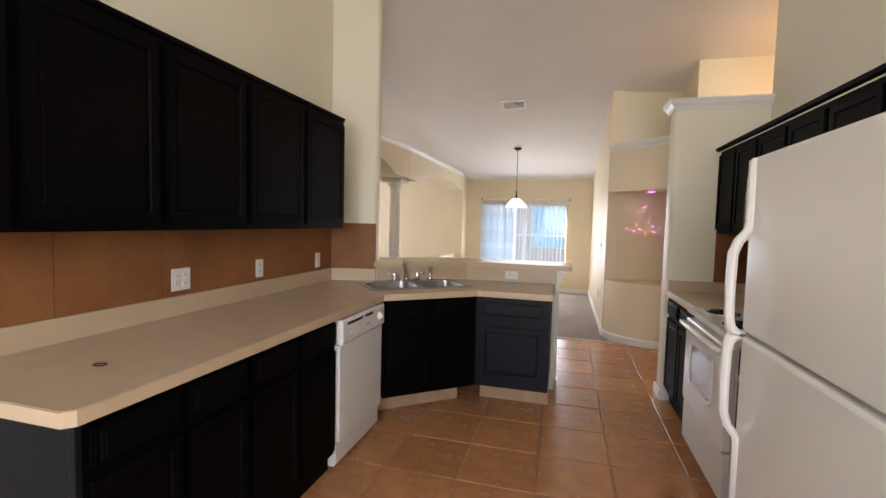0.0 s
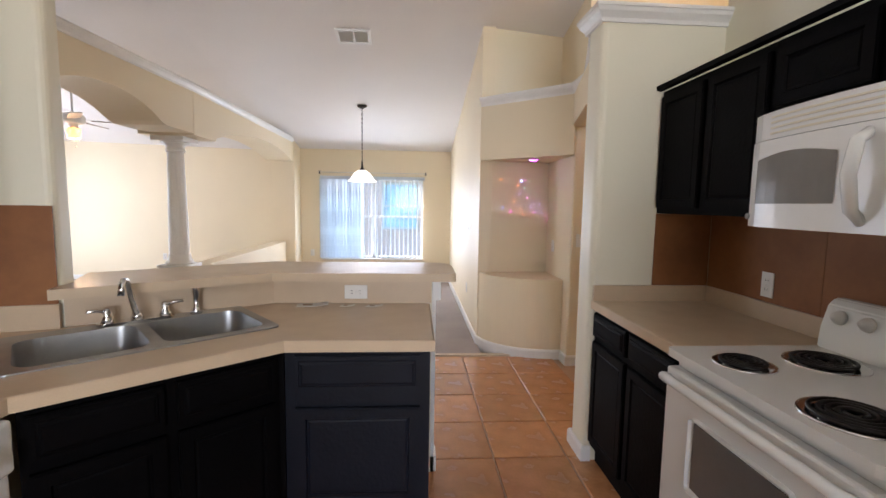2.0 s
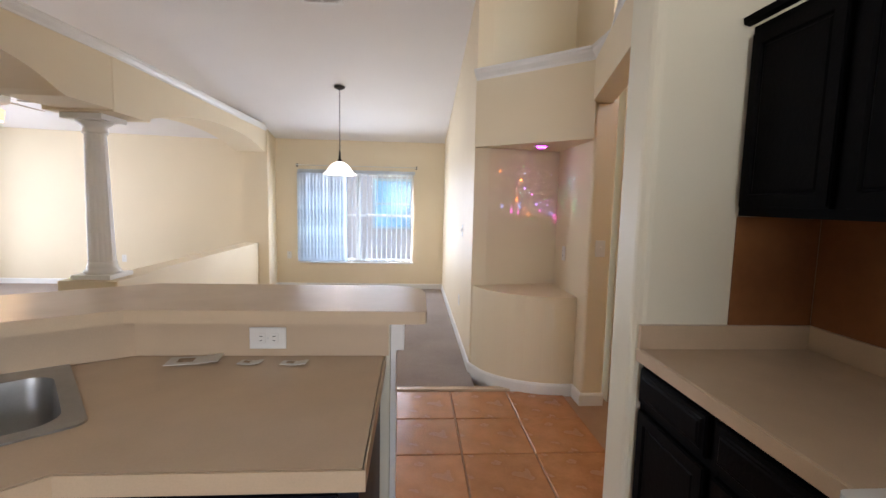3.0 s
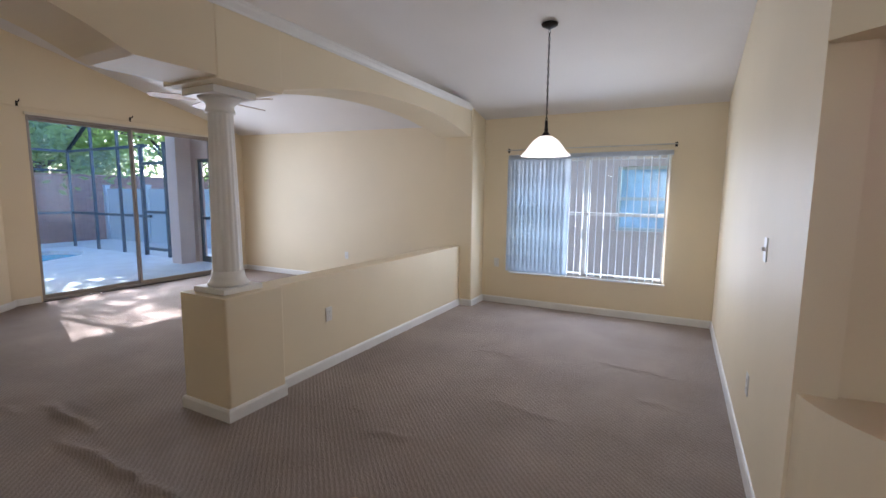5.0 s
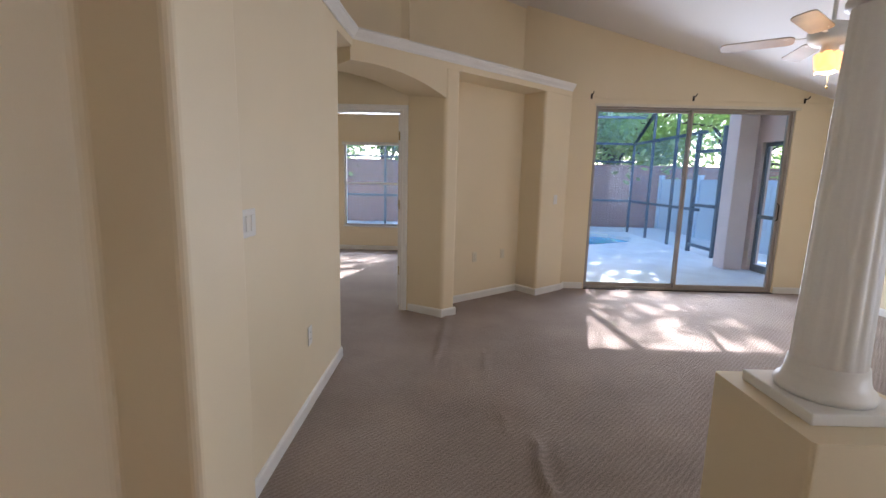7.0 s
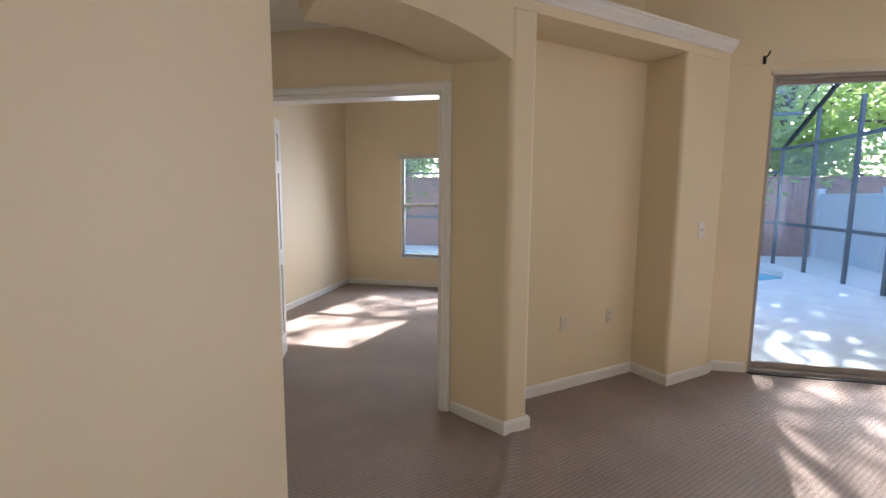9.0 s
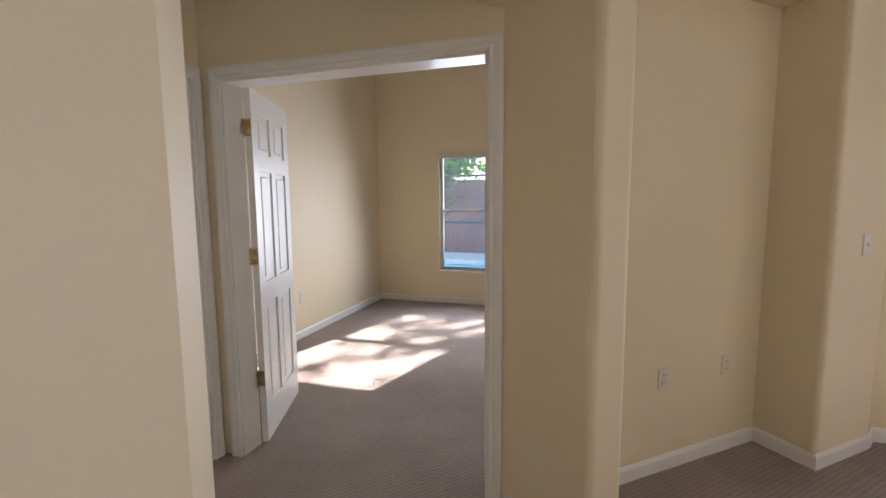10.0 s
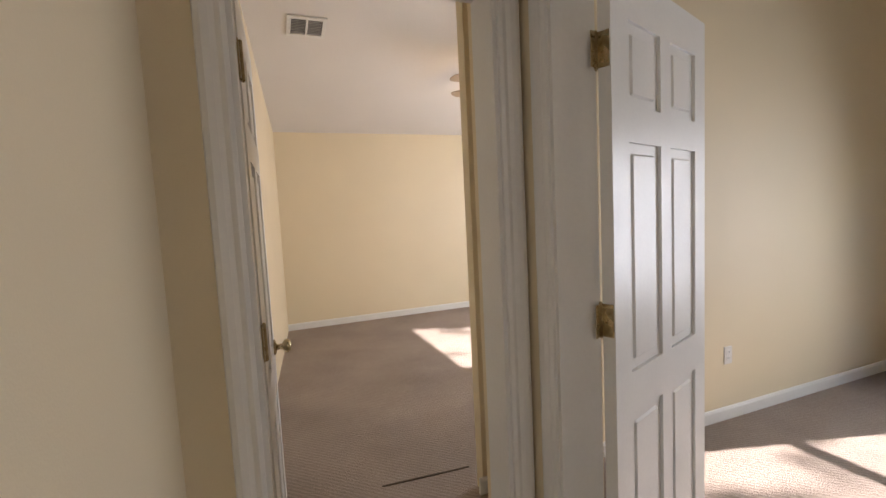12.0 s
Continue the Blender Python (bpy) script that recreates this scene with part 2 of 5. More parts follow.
def cbox(x0, x1, y0, y1, z0, z1, bevel=0.0, m=None, seg=2):
    return box(B(), x0, x1, y0, y1, z0, z1, m, bevel, seg)


def prism(bm, pts, z0, z1, m=None, bevel=0.0, upright=(), r=0.0, seg=4):
    """A plan polygon raised from z0 to z1 (numbers, or functions of x, y). upright: corners rounded by r."""
    f0 = z0 if callable(z0) else (lambda x, y: z0)
    f1 = z1 if callable(z1) else (lambda x, y: z1)
    t = B()
    lo = [t.verts.new((x, y, f0(x, y))) for x, y in pts]
    hi = [t.verts.new((x, y, f1(x, y))) for x, y in pts]
    n = len(pts)
    t.faces.new(lo[::-1])
    t.faces.new(hi)
    for i in range(n):
        t.faces.new((lo[i], lo[(i + 1) % n], hi[(i + 1) % n], hi[i]))
    if upright:
        es = [e for e in t.edges if any({e.verts[0], e.verts[1]} == {lo[i], hi[i]} for i in upright)]
        bmesh.ops.bevel(t, geom=es, offset=r, segments=seg, affect="EDGES", profile=0.5)
    if bevel:
        bmesh.ops.bevel(t, geom=t.edges[:], offset=bevel, segments=2, affect="EDGES", profile=0.5)
    bmesh.ops.recalc_face_normals(t, faces=t.faces[:])
    merge(bm, t, m)
    return bm


def offset(pts, d):
    """The line moved by d to its left, with mitred corners."""
    P = [Vector(p) for p in pts]
    out = []
    for i, p in enumerate(P):
        ns = []
        for a, b in ((i - 1, i), (i, i + 1)):
            if 0 <= a and b < len(P):
                w = (P[b] - P[a]).normalized()
                ns.append(Vector((-w.y, w.x)))
        n = sum(ns, Vector((0, 0))).normalized()
        out.append(p + n * d / max(0.3, n.dot(ns[0])))
    return out


def ribbon(bm, pts, d, z0, z1):
    """A band along a line, as thick as d to the line's left."""
    f0 = z0 if callable(z0) else (lambda x, y: z0)
    f1 = z1 if callable(z1) else (lambda x, y: z1)
    a, b = [Vector(p) for p in pts], offset(pts, d)
    rows = []
    for p, q in zip(a, b):
        rows.append([bm.verts.new(v) for v in ((p.x, p.y, f0(*p)), (q.x, q.y, f0(*q)), (q.x, q.y, f1(*q)), (p.x, p.y, f1(*p)))])
    for r, s in zip(rows, rows[1:]):
        for i in range(4):
            bm.faces.new((r[i], r[(i + 1) % 4], s[(i + 1) % 4], s[i]))
    bm.faces.new(rows[0])
    bm.faces.new(rows[-1][::-1])
    return bm


def molding(bm, pts, profile, side=1):
    """A profile of (out, up) swept along a plan line."""
    lines = [offset(pts, side * o) if o else [Vector(p) for p in pts] for o, _ in profile]
    rows = [[bm.verts.new((l[i].x, l[i].y, z)) for l, (_, z) in zip(lines, profile)] for i in range(len(pts))]
    k = len(profile)
    for r, s in zip(rows, rows[1:]):
        for i in range(k):
            bm.faces.new((r[i], r[(i + 1) % k], s[(i + 1) % k], s[i]))
    bm.faces.new(rows[0])
    bm.faces.new(rows[-1][::-1])
    return bm


def lathe(bm, prof, n=24, m=None):
    """Turns (radius, z) pairs round the z axis."""
    t = B()
    rings = [[t.verts.new((r * math.cos(2 * math.pi * i / n), r * math.sin(2 * math.pi * i / n), z)) for i in range(n)] for r, z in prof]
    for a, b in zip(rings, rings[1:]):
        for i in range(n):
            t.faces.new((a[i], a[(i + 1) % n], b[(i + 1) % n], b[i]))
    for ring in (rings[0], rings[-1]):
        if prof[rings.index(ring)][0] > 1e-4:
            t.faces.new(ring)
    bmesh.ops.remove_doubles(t, verts=t.verts[:], dist=1e-5)
    bmesh.ops.recalc_face_normals(t, faces=t.faces[:])
    merge(bm, t, m)
    return bm


def tube(bm, pts, r, n=8, m=None):
    """A round bar along points."""
    t = B()
    P = [Vector(p) for p in pts]
    rings = []
    for i, p in enumerate(P):
        w = (P[min(i + 1, len(P) - 1)] - P[max(i - 1, 0)]).normalized()
        u = w.orthogonal().normalized() if abs(w.z) > 0.9 else w.cross(Vector((0, 0, 1))).normalized()
        if rings and u.dot(last) < 0:
            u = -u
        last = u
        v = w.cross(u)
        rr = r[i] if isinstance(r, (list, tuple)) else r
        rings.append([t.verts.new(p + rr * (u * math.cos(2 * math.pi * k / n) + v * math.sin(2 * math.pi * k / n))) for k in range(n)])
    for a, b in zip(rings, rings[1:]):
        for k in range(n):
            t.faces.new((a[k], a[(k + 1) % n], b[(k + 1) % n], b[k]))
    t.faces.new(rings[0])
    t.faces.new(rings[-1])
    bmesh.ops.recalc_face_normals(t, faces=t.faces[:])
    merge(bm, t, m)
    return bm


def structure(name, bm, mat, label, parent=None):
    ob = part(name, bm, mat, parent)
    return tagged(ob, label, name.split("_")[0], "", "structure")

# ---- the large structure ----


def ceil_z(x, y):
    base = 2.346 + 0.2155 * (10.095 - max(y, 2.2))
    liv = 2.42 + 0.262 * (10.25 - max(y, 2.2))
    w = min(1.0, max(0.0, (-2.3 - x) / 4.5))
    return base * (1 - w) + liv * w


def over(x, y):
    return ceil_z(x, y) + 0.02


LEDGE = 2.46
KX0, KX1 = -1.84, 1.52
DW = Vector((-0.65, 0.76)).normalized()
DN = Vector((0.76, 0.65)).normalized()
A0 = Vector((-5.483, 5.374))


def diag(s, d=0.0):
    """A plan point s metres along the slanted wall from the arch post, d metres out into the room."""
    p = A0 + DW * s + DN * d
    return (p.x, p.y)


def split(p, q, n):
    return [(p[0] + (q[0] - p[0]) * i / n, p[1] + (q[1] - p[1]) * i / n) for i in range(n + 1)]


# kitchen walls
bm = ribbon(B(), [(KX0, -1.8), (KX0, 2.2), (KX0, 3.74)], 0.12, -0.1, over)
wall_kl = structure("wall_kitchen_west", bm, "kwall", "pale cream painted kitchen wall above the black cabinets")
bm = prism(B(), [(-1.84, 3.74), (-1.47, 3.84), (-1.49, 3.95), (-1.96, 4.19), (-1.96, 3.74)], -0.1, over, upright=(1, 2), r=0.03)
structure("wall_kitchen_wing", bm, "kwall", "pale cream wall end with rounded edge beside the sink")
bm = prism(B(), [(-1.964, 4.196), (-2.36, 4.40), (-2.33, 4.68), (-2.72, 4.68), (-2.72, 4.44), (-1.964, 4.05)], -0.1, over, upright=(1, 2, 3), r=0.03)
structure("wall_wing_pier", bm, "wall", "cream painted pier with rounded corners under the beam")
bm = ribbon(B(), [(KX1, 4.36), (KX1, 2.2), (KX1, -1.8)], 0.12, -0.1, over)
structure("wall_kitchen_east", bm, "kwall", "pale cream painted kitchen wall behind the range")
bm = B()
box(bm, KX0 - 0.12, -0.95, -1.92, -1.8, -0.1, 4.1)
box(bm, 0.95, KX1 + 0.12, -1.92, -1.8, -0.1, 4.1)
box(bm, -0.95, 0.95, -1.92, -1.8, -0.1, 0.95)
box(bm, -0.95, 0.95, -1.92, -1.8, 2.25, 4.1)
structure("wall_kitchen_south", bm, "kwall", "pale cream wall behind the kitchen with a window")
bm = prism(B(), [(0.86, 4.36), (3.1, 4.36), (3.1, 4.56), (0.86, 4.56)], -0.1, 2.36, upright=(0, 3), r=0.04)
structure("wall_kitchen_stub", bm, "kwall", "pale cream stub wall with rounded end beside the range")

# hall wall, vestibule
bm = ribbon(B(), [(-2.722, 4.60), (-4.42, 4.61), (-4.77, 4.30), (-4.80, 3.42)], 0.12, -0.1, LEDGE - 0.06)
structure("wall_hall", bm, "wall", "long cream hall wall with light switches")
bm = ribbon(B(), split((-1.97, 4.2), (-5.05, 4.2), 4) + [(-5.05, 4.05)], 0.12, LEDGE - 0.06, over)
structure("wall_hall_upper", bm, "wall", "cream upper wall set back above the hall ledge")
bm = prism(B(), [(-2.69, 4.205), (-2.69, 4.595), (-4.42, 4.605), diag(-0.98, 0.0), (-5.0, 4.205)], LEDGE - 0.055, LEDGE)
structure("ledge_hall", bm, "wall", "cream plant ledge over the hall")


def arch_post(s):
    return 2.137 + 0.17 * (1 - ((s + 0.83) / 0.83) ** 2)


# slanted wall with the arch and the niche
bm = prism(B(), [diag(0), diag(0.172), diag(0.172, -0.32), diag(0.05, -0.46), (-5.78, 5.0), (-5.70, 5.0)], -0.1, 2.40, upright=(0, 1), r=0.03)
C2, E2 = diag(1.49), diag(1.99)
prism(bm, [C2, E2, (-6.995, 6.93), (-6.995, 6.2), diag(1.49, -0.32)], -0.1, 2.40, upright=(0,), r=0.03)
prism(bm, [diag(0.172, -0.32), diag(1.49, -0.32), diag(1.49, -0.42), diag(0.172, -0.42)], -0.1, 2.40)
prism(bm, [diag(0.0), E2, (-6.995, 6.93), diag(1.9, -0.46), diag(0.0, -0.46)], 2.402, LEDGE)
n = 20
for i in range(n):
    s0, s1 = -1.0 * i / n, -1.0 * (i + 1) / n
    t = B()
    q = [(s0, 0, arch_post(s0)), (s1, 0, arch_post(s1)), (s1, 0, LEDGE), (s0, 0, LEDGE)]
    f = [t.verts.new((*diag(s, 0), z)) for s, _, z in q]
    k = [t.verts.new((*diag(s, -0.46), z)) for s, _, z in q]
    t.faces.new(f)
    t.faces.new(k[::-1])
    for a in range(4):
        if (a == 1 and i < n - 1) or (a == 3 and i > 0):
            continue
        t.faces.new((f[a], f[(a + 1) % 4], k[(a + 1) % 4], k[a]))
    merge(bm, t)
bmesh.ops.remove_doubles(bm, verts=bm.verts[:], dist=0.0005)
structure("wall_slanted", bm, "wall", "cream slanted wall with an arched opening and a tall niche")
bm = ribbon(B(), [diag(-1.0, -0.46), diag(0.9, -0.46), diag(1.9, -0.46)], 0.12, LEDGE - 0.06, over)
structure("wall_slanted_upper", bm, "wall", "cream upper wall set back above the slanted ledge")

# bedroom door wall (x about -5.75) with a wide double doorway, and the next door wall (y about 3.42)
bm = B()
box(bm, -5.83, -5.70, 4.94, 5.0, -0.1, 3.6)
box(bm, -5.83, -5.70, 3.545, 4.94, 2.035, 3.6)
box(bm, -5.83, -5.70, 3.30, 3.545, -0.1, 3.6)
structure("wall_bedroom_door", bm, "wall", "cream wall with a wide double doorway")
bm = B()
box(bm, -5.698, -5.63, 3.30, 3.42, -0.1, 2.6)
box(bm, -5.63, -4.96, 3.30, 3.42, 2.035, 2.6)
box(bm, -4.96, -4.70, 3.30, 3.42, -0.1, 2.6)
structure("wall_master_door", bm, "wall", "cream wall with an open doorway")
bm = prism(B(), [(-5.87, 3.30), (-4.70, 3.30), (-4.70, 4.3), (-5.0, 4.6), diag(0.0, -0.46), (-5.87, 5.05)], 2.45, 2.5)
structure("ceiling_vestibule", bm, "ceiling", "flat white vestibule ceiling")

# living room
bm = B()
prism(bm, [(-6.995, 6.88), (-6.875, 6.88), (-6.875, 7.22), (-6.995, 7.22)], -0.1, 2.4)
prism(bm, [(-6.995, 7.22), (-6.875, 7.22), (-6.875, 9.68), (-6.995, 9.68)], 2.33, 2.4)
prism(bm, [(-6.995, 9.68), (-6.875, 9.68), (-6.875, 10.25), (-6.995, 10.25)], -0.1, 2.4)
prism(bm, [(-6.995, 6.1), (-6.875, 6.1), (-6.875, 10.25), (-6.995, 10.25)], 2.402, over)
structure("wall_slider", bm, "wall", "cream wall around the sliding patio door")
bm = B()
box(bm, -6.995, -2.45, 10.25, 10.40, -0.1, 2.9)
structure("wall_living_north", bm, "wall", "plain cream living room wall")
bm = prism(B(), [(-2.42, 9.72), (-2.08, 9.72), (-2.08, 10.4), (-2.45, 10.4), (-2.45, 9.72)], -0.1, over, upright=(1,), r=0.02)
structure("wall_pilaster", bm, "wall", "cream pilaster between dining and living room")

# dining room
bm = B()
box(bm, -2.08, -1.71, 10.095, 10.28, -0.1, 2.5)
box(bm, 0.07, 0.7, 10.095, 10.28, -0.1, 2.5)
box(bm, -1.71, 0.07, 10.095, 10.28, -0.1, 0.43)
box(bm, -1.71, 0.07, 10.095, 10.28, 1.845, 2.5)
structure("wall_window", bm, "wall", "cream dining wall around the wide window")
bm = ribbon(B(), split((0.555, 10.095), (0.555, 6.48), 4), 0.12, -0.1, over)
structure("wall_dining_east", bm, "wall", "plain cream dining wall with switch and outlet")

# corner niche with a curved shelf
arc = [(1.22 + 0.66 * math.cos(math.radians(a)), 6.56 + 0.54 * math.sin(math.radians(a))) for a in range(188, 271, 6)]
bm = prism(B(), arc + [(1.278, 6.02), (1.278, 6.59), (0.562, 6.485)], -0.1, 0.74)
structure("wall_niche_shelf", bm, "wall", "curved cream half wall that forms the niche shelf")
bm = prism(B(), [(0.557, 6.487), (1.40, 6.61), (1.40, 6.8), (0.557, 6.8)], -0.1, over)
prism(bm, [(1.28, 5.86), (1.44, 5.86), (1.44, 6.60), (1.28, 6.58)], -0.1, 2.36, upright=(0, 1), r=0.02)
prism(bm, [(0.546, 6.44), (1.25, 5.80), (1.278, 5.86), (1.278, 6.58), (0.56, 6.47)], 1.855, 2.36)
structure("wall_niche", bm, "wall", "cream corner niche with a flat top")
bm = prism(B(), [(1.38, 5.90), (1.5, 5.90), (1.5, 6.68), (1.38, 6.68)], 2.36, over)
prism(bm, [(1.5, 5.90), (3.1, 5.90), (3.1, 6.02), (1.5, 6.02)], -0.1, over)
structure("wall_niche_upper", bm, "wall", "cream upper wall set back over the plant ledge")
bm = prism(B(), [(1.25, 5.86), (0.93, 4.562), (1.06, 4.562), (1.39, 5.86)], lambda x, y: 2.1, 2.36)
structure("wall_passage_lintel", bm, "wall", "cream lintel over the side passage")
bm = cbox(3.1, 3.22, 4.2, 6.1, -0.1, 4.2)
structure("wall_passage_end", bm, "wall", "plain cream wall at the end of the side passage")
bm = cbox(1.64, 3.1, 2.2, 4.36, 2.37, 2.4)
structure("ledge_passage", bm, "wall", "cream plant ledge beyond the kitchen wall")

# bedroom
bm = B()
box(bm, -9.70, -9.55, 2.4, 3.47, -0.1, 3.6)
box(bm, -9.70, -9.55, 4.76, 6.3, -0.1, 3.6)
box(bm, -9.70, -9.55, 3.47, 4.76, -0.1, 0.458)
box(bm, -9.70, -9.55, 3.47, 4.76, 1.99, 3.6)
structure("wall_bedroom_window", bm, "wall", "cream bedroom wall around the window")
structure("wall_bedroom_south", cbox(-9.55, -5.922, 2.51, 2.58, -0.1, 3.6), "wall", "plain cream bedroom wall")
structure("wall_bedroom_north", cbox(-9.55, -7.0, 6.15, 6.3, -0.1, 3.6), "wall", "plain cream bedroom wall")
structure("ceiling_bedroom", cbox(-9.7, -5.9, 2.5, 6.3, 3.42, 3.5), "ceiling", "white bedroom ceiling")

# second bedroom
structure("wall_master_south", cbox(-9.6, -4.0, -1.6, -1.40, -0.1, 3.6), "wall", "plain pale yellow bedroom wall")
bm = prism(B(), [(-4.80, 3.298), (-4.82, 2.4), (-5.17, -1.40), (-4.9, -1.40), (-4.70, 2.4), (-4.70, 3.298)], -0.1, 3.6)
structure("wall_master_east", bm, "wall", "cream bedroom wall behind the open door")
structure("wall_master_return", box(cbox(-6.06, -5.80, 2.886, 3.298, -0.1, 3.4), -6.06, -6.0, 2.51, 2.886, -0.1, 3.4), "wall", "short cream wall with a double switch")
bm = B()
box(bm, -9.6, -9.45, -1.47, 0.2, -0.1, 3.6)
box(bm, -9.6, -9.45, 1.8, 2.505, -0.1, 3.6)
box(bm, -9.6, -9.45, 0.2, 1.8, -0.1, 0.47)
box(bm, -9.6, -9.45, 0.2, 1.8, 2.0, 3.6)
structure("wall_master_west", bm, "wall", "cream bedroom wall with a window")
bm = prism(B(), [(-9.6, -1.6), (-4.6, -1.6), (-4.6, 3.29), (-6.0, 3.29), (-6.0, 2.505), (-9.6, 2.505)], lambda x, y: 2.46 + 0.22 * (y + 1.47), lambda x, y: 2.54 + 0.22 * (y + 1.47))
structure("ceiling_master", bm, "ceiling", "white sloped bedroom ceiling")

# ceiling over kitchen, dining and living room
bm = B()
xs = [-7.1, -6.8, -5.5, -4.5, -3.5, -2.3, -1.0, 0.6, 1.7, 3.2]
ys = [-1.95, 0.0, 2.2, 4.0, 6.0, 8.0, 9.5, 10.45]
low = [[bm.verts.new((x, y, ceil_z(x, y))) for y in ys] for x in xs]
top = [[bm.verts.new((x, y, ceil_z(x, y) + 0.12)) for y in ys] for x in xs]
for i in range(len(xs) - 1):
    for j in range(len(ys) - 1):
        bm.faces.new((low[i][j], low[i][j + 1], low[i + 1][j + 1], low[i + 1][j]))
        bm.faces.new((top[i][j], top[i + 1][j], top[i + 1][j + 1], top[i][j + 1]))
for line_l, line_t in ((low[0], top[0]), (low[-1], top[-1]), ([r[0] for r in low], [r[0] for r in top]), ([r[-1] for r in low], [r[-1] for r in top])):
    for i in range(len(line_l) - 1):
        bm.faces.new((line_l[i], line_l[i + 1], line_t[i + 1], line_t[i]))
structure("ceiling", bm, "ceiling", "white textured vaulted ceiling")

# beam with two flat arches
BX0, BX1, BZ = -2.52, -2.105, 2.45


def arch_a(y):
    return 2.04 + 0.02 * (y - 6.8) + 0.165 * max(0.0, 1 - abs((y - 8.2) / 1.42) ** 2.2)


def arch_b(y):
    return 2.03 + 0.17 * max(0.0, 1 - abs((y - 5.28) / 0.62) ** 2.2)


def lean(y):
    return -0.10 * max(0.0, (6.3 - y) / 1.6)


bm = B()
ys = [4.70] + [4.682 + (6.30 - 4.682) * i / 26 for i in range(27)] + [6.302, 6.80] + [6.802 + (9.718 - 6.802) * i / 34 for i in range(35)]
prev = None
for y in ys[1:]:
    z = arch_b(y) if y <= 6.3 else (2.03 if y <= 6.8 else arch_a(y))
    ring = [bm.verts.new((x, y, h)) for x, h in ((BX0 + lean(y), z), (BX1 + lean(y), z), (BX1 + lean(y), BZ), (BX0 + lean(y), BZ))]
    if prev:
        for i in range(4):
            bm.faces.new((prev[i], prev[(i + 1) % 4], ring[(i + 1) % 4], ring[i]))
    else:
        bm.faces.new(ring)
    prev = ring
bm.faces.new(prev)
structure("beam", bm, "wall", "cream arched beam spanning above the half wall")
bm = prism(B(), [(-2.60, 6.33), (-2.10, 6.33), (-2.10, 6.79), (-2.60, 6.79)], 2.015, BZ + 0.004, upright=(0, 1, 2, 3), r=0.012)
structure("beam_block", bm, "wall", "cream square block over the column")

# half wall and pedestal
bm = cbox(-2.44, -2.24, 6.79, 9.718, -0.1, 0.755, 0.004)
structure("wall_half", bm, "wall", "low cream half wall between dining and living room")
bm = prism(B(), [(-2.585, 6.345), (-2.153, 6.345), (-2.153, 6.787), (-2.585, 6.787)], -0.1, 0.765, upright=(0, 1, 2, 3), r=0.015)
structure("pedestal", bm, "wall", "square cream pedestal under the white column")

# floors
structure("subfloor", cbox(-9.6, 3.2, -1.9, 10.4, -0.3, -0.11), "grout", "concrete slab under the rooms")
EDGE = [(1.5, 6.16), (-1.05, 6.165), (-2.45, 4.66)]


def on_tile(x, y):
    if y > 6.16 or x < -2.4:
        return False
    return y < 6.16 and (x > -1.05 or y < 6.165 + (x + 1.05) * (1.505 / 1.40))


def folds(x, y):
    """Loose ridges in the stretched carpet."""
    z = 0.0
    for ax, ay, bx, by, h in RIDGES:
        ux, uy = bx - ax, by - ay
        l2 = ux * ux + uy * uy
        s = ((x - ax) * ux + (y - ay) * uy) / l2
        if -0.02 < s < 1.02:
            l = math.sqrt(l2)
            d = ((x - ax) * -uy + (y - ay) * ux) / l + 0.010 * math.sin(s * 11 + ax * 5) + 0.006 * math.sin(s * 27)
            z += h * math.exp(-(d / (0.020 if d > 0 else 0.034)) ** 2) * max(0.0, math.sin(math.pi * min(1, max(0, s)))) ** 0.5
    return z


RIDGES = [(-1.62, 5.76, -2.20, 5.755, 0.022), (-2.05, 5.765, -2.86, 5.745, 0.028), (-2.74, 5.89, -3.42, 5.905, 0.030), (-2.95, 5.99, -3.40, 6.03, 0.010), (-3.38, 5.775, -3.68, 5.755, 0.014), (-4.30, 5.33, -5.20, 5.415, 0.018),
          (-5.10, 5.40, -5.56, 5.43, 0.014), (-1.05, 6.72, -1.40, 6.64, 0.016), (-1.7, 6.9, -1.45, 6.82, 0.012), (-1.35, 8.3, -0.95, 8.25, 0.014), (-0.4, 8.5, 0.3, 8.4, 0.014), (0.0, 7.9, 0.35, 7.8, 0.012), (-0.9, 7.4, -0.3, 7.3, 0.012), (-4.1, 5.7, -4.6, 5.75, 0.010)]
bm = B()
step = 0.022
nx, ny = int((0.56 + 6.88) / step), int((10.26 - 4.3) / step)
grid = {}
for i in range(nx + 1):
    for j in range(ny + 1):
        x, y = -6.88 + i * (0.56 + 6.88) / nx, 4.3 + j * 5.96 / ny
        z = -0.035 if on_tile(x, y) else 0.003 + folds(x, y) + 0.0016 * noise.noise((x * 14, y * 14, 0.0))
        grid[i, j] = bm.verts.new((x, y, z))
for i in range(nx):
    for j in range(ny):
        bm.faces.new((grid[i, j], grid[i + 1, j], grid[i + 1, j + 1], grid[i, j + 1]))
car = structure("carpet", bm, "carpet", "taupe wall-to-wall carpet with loose wrinkles")
smooth(car)
structure("carpet_bedroom", cbox(-9.6, -6.882, 2.5, 6.3, -0.1, 0.003), "carpet", "taupe wall-to-wall bedroom carpet")
structure("carpet_master", cbox(-9.5, -4.6, -1.5, 4.298, -0.1, 0.002), "carpet", "taupe wall-to-wall carpet with a seam")

# base boards and crown
BASE = [(0.0, -0.05), (0.014, -0.05), (0.014, 0.068), (0.008, 0.082), (0.0, 0.085)]


def baseboard(pts, label="white painted baseboard"):
    ob = part("baseboard", molding(B(), pts, BASE, -1), "trim")
    return tagged(ob, label, "baseboard", "", "structure")


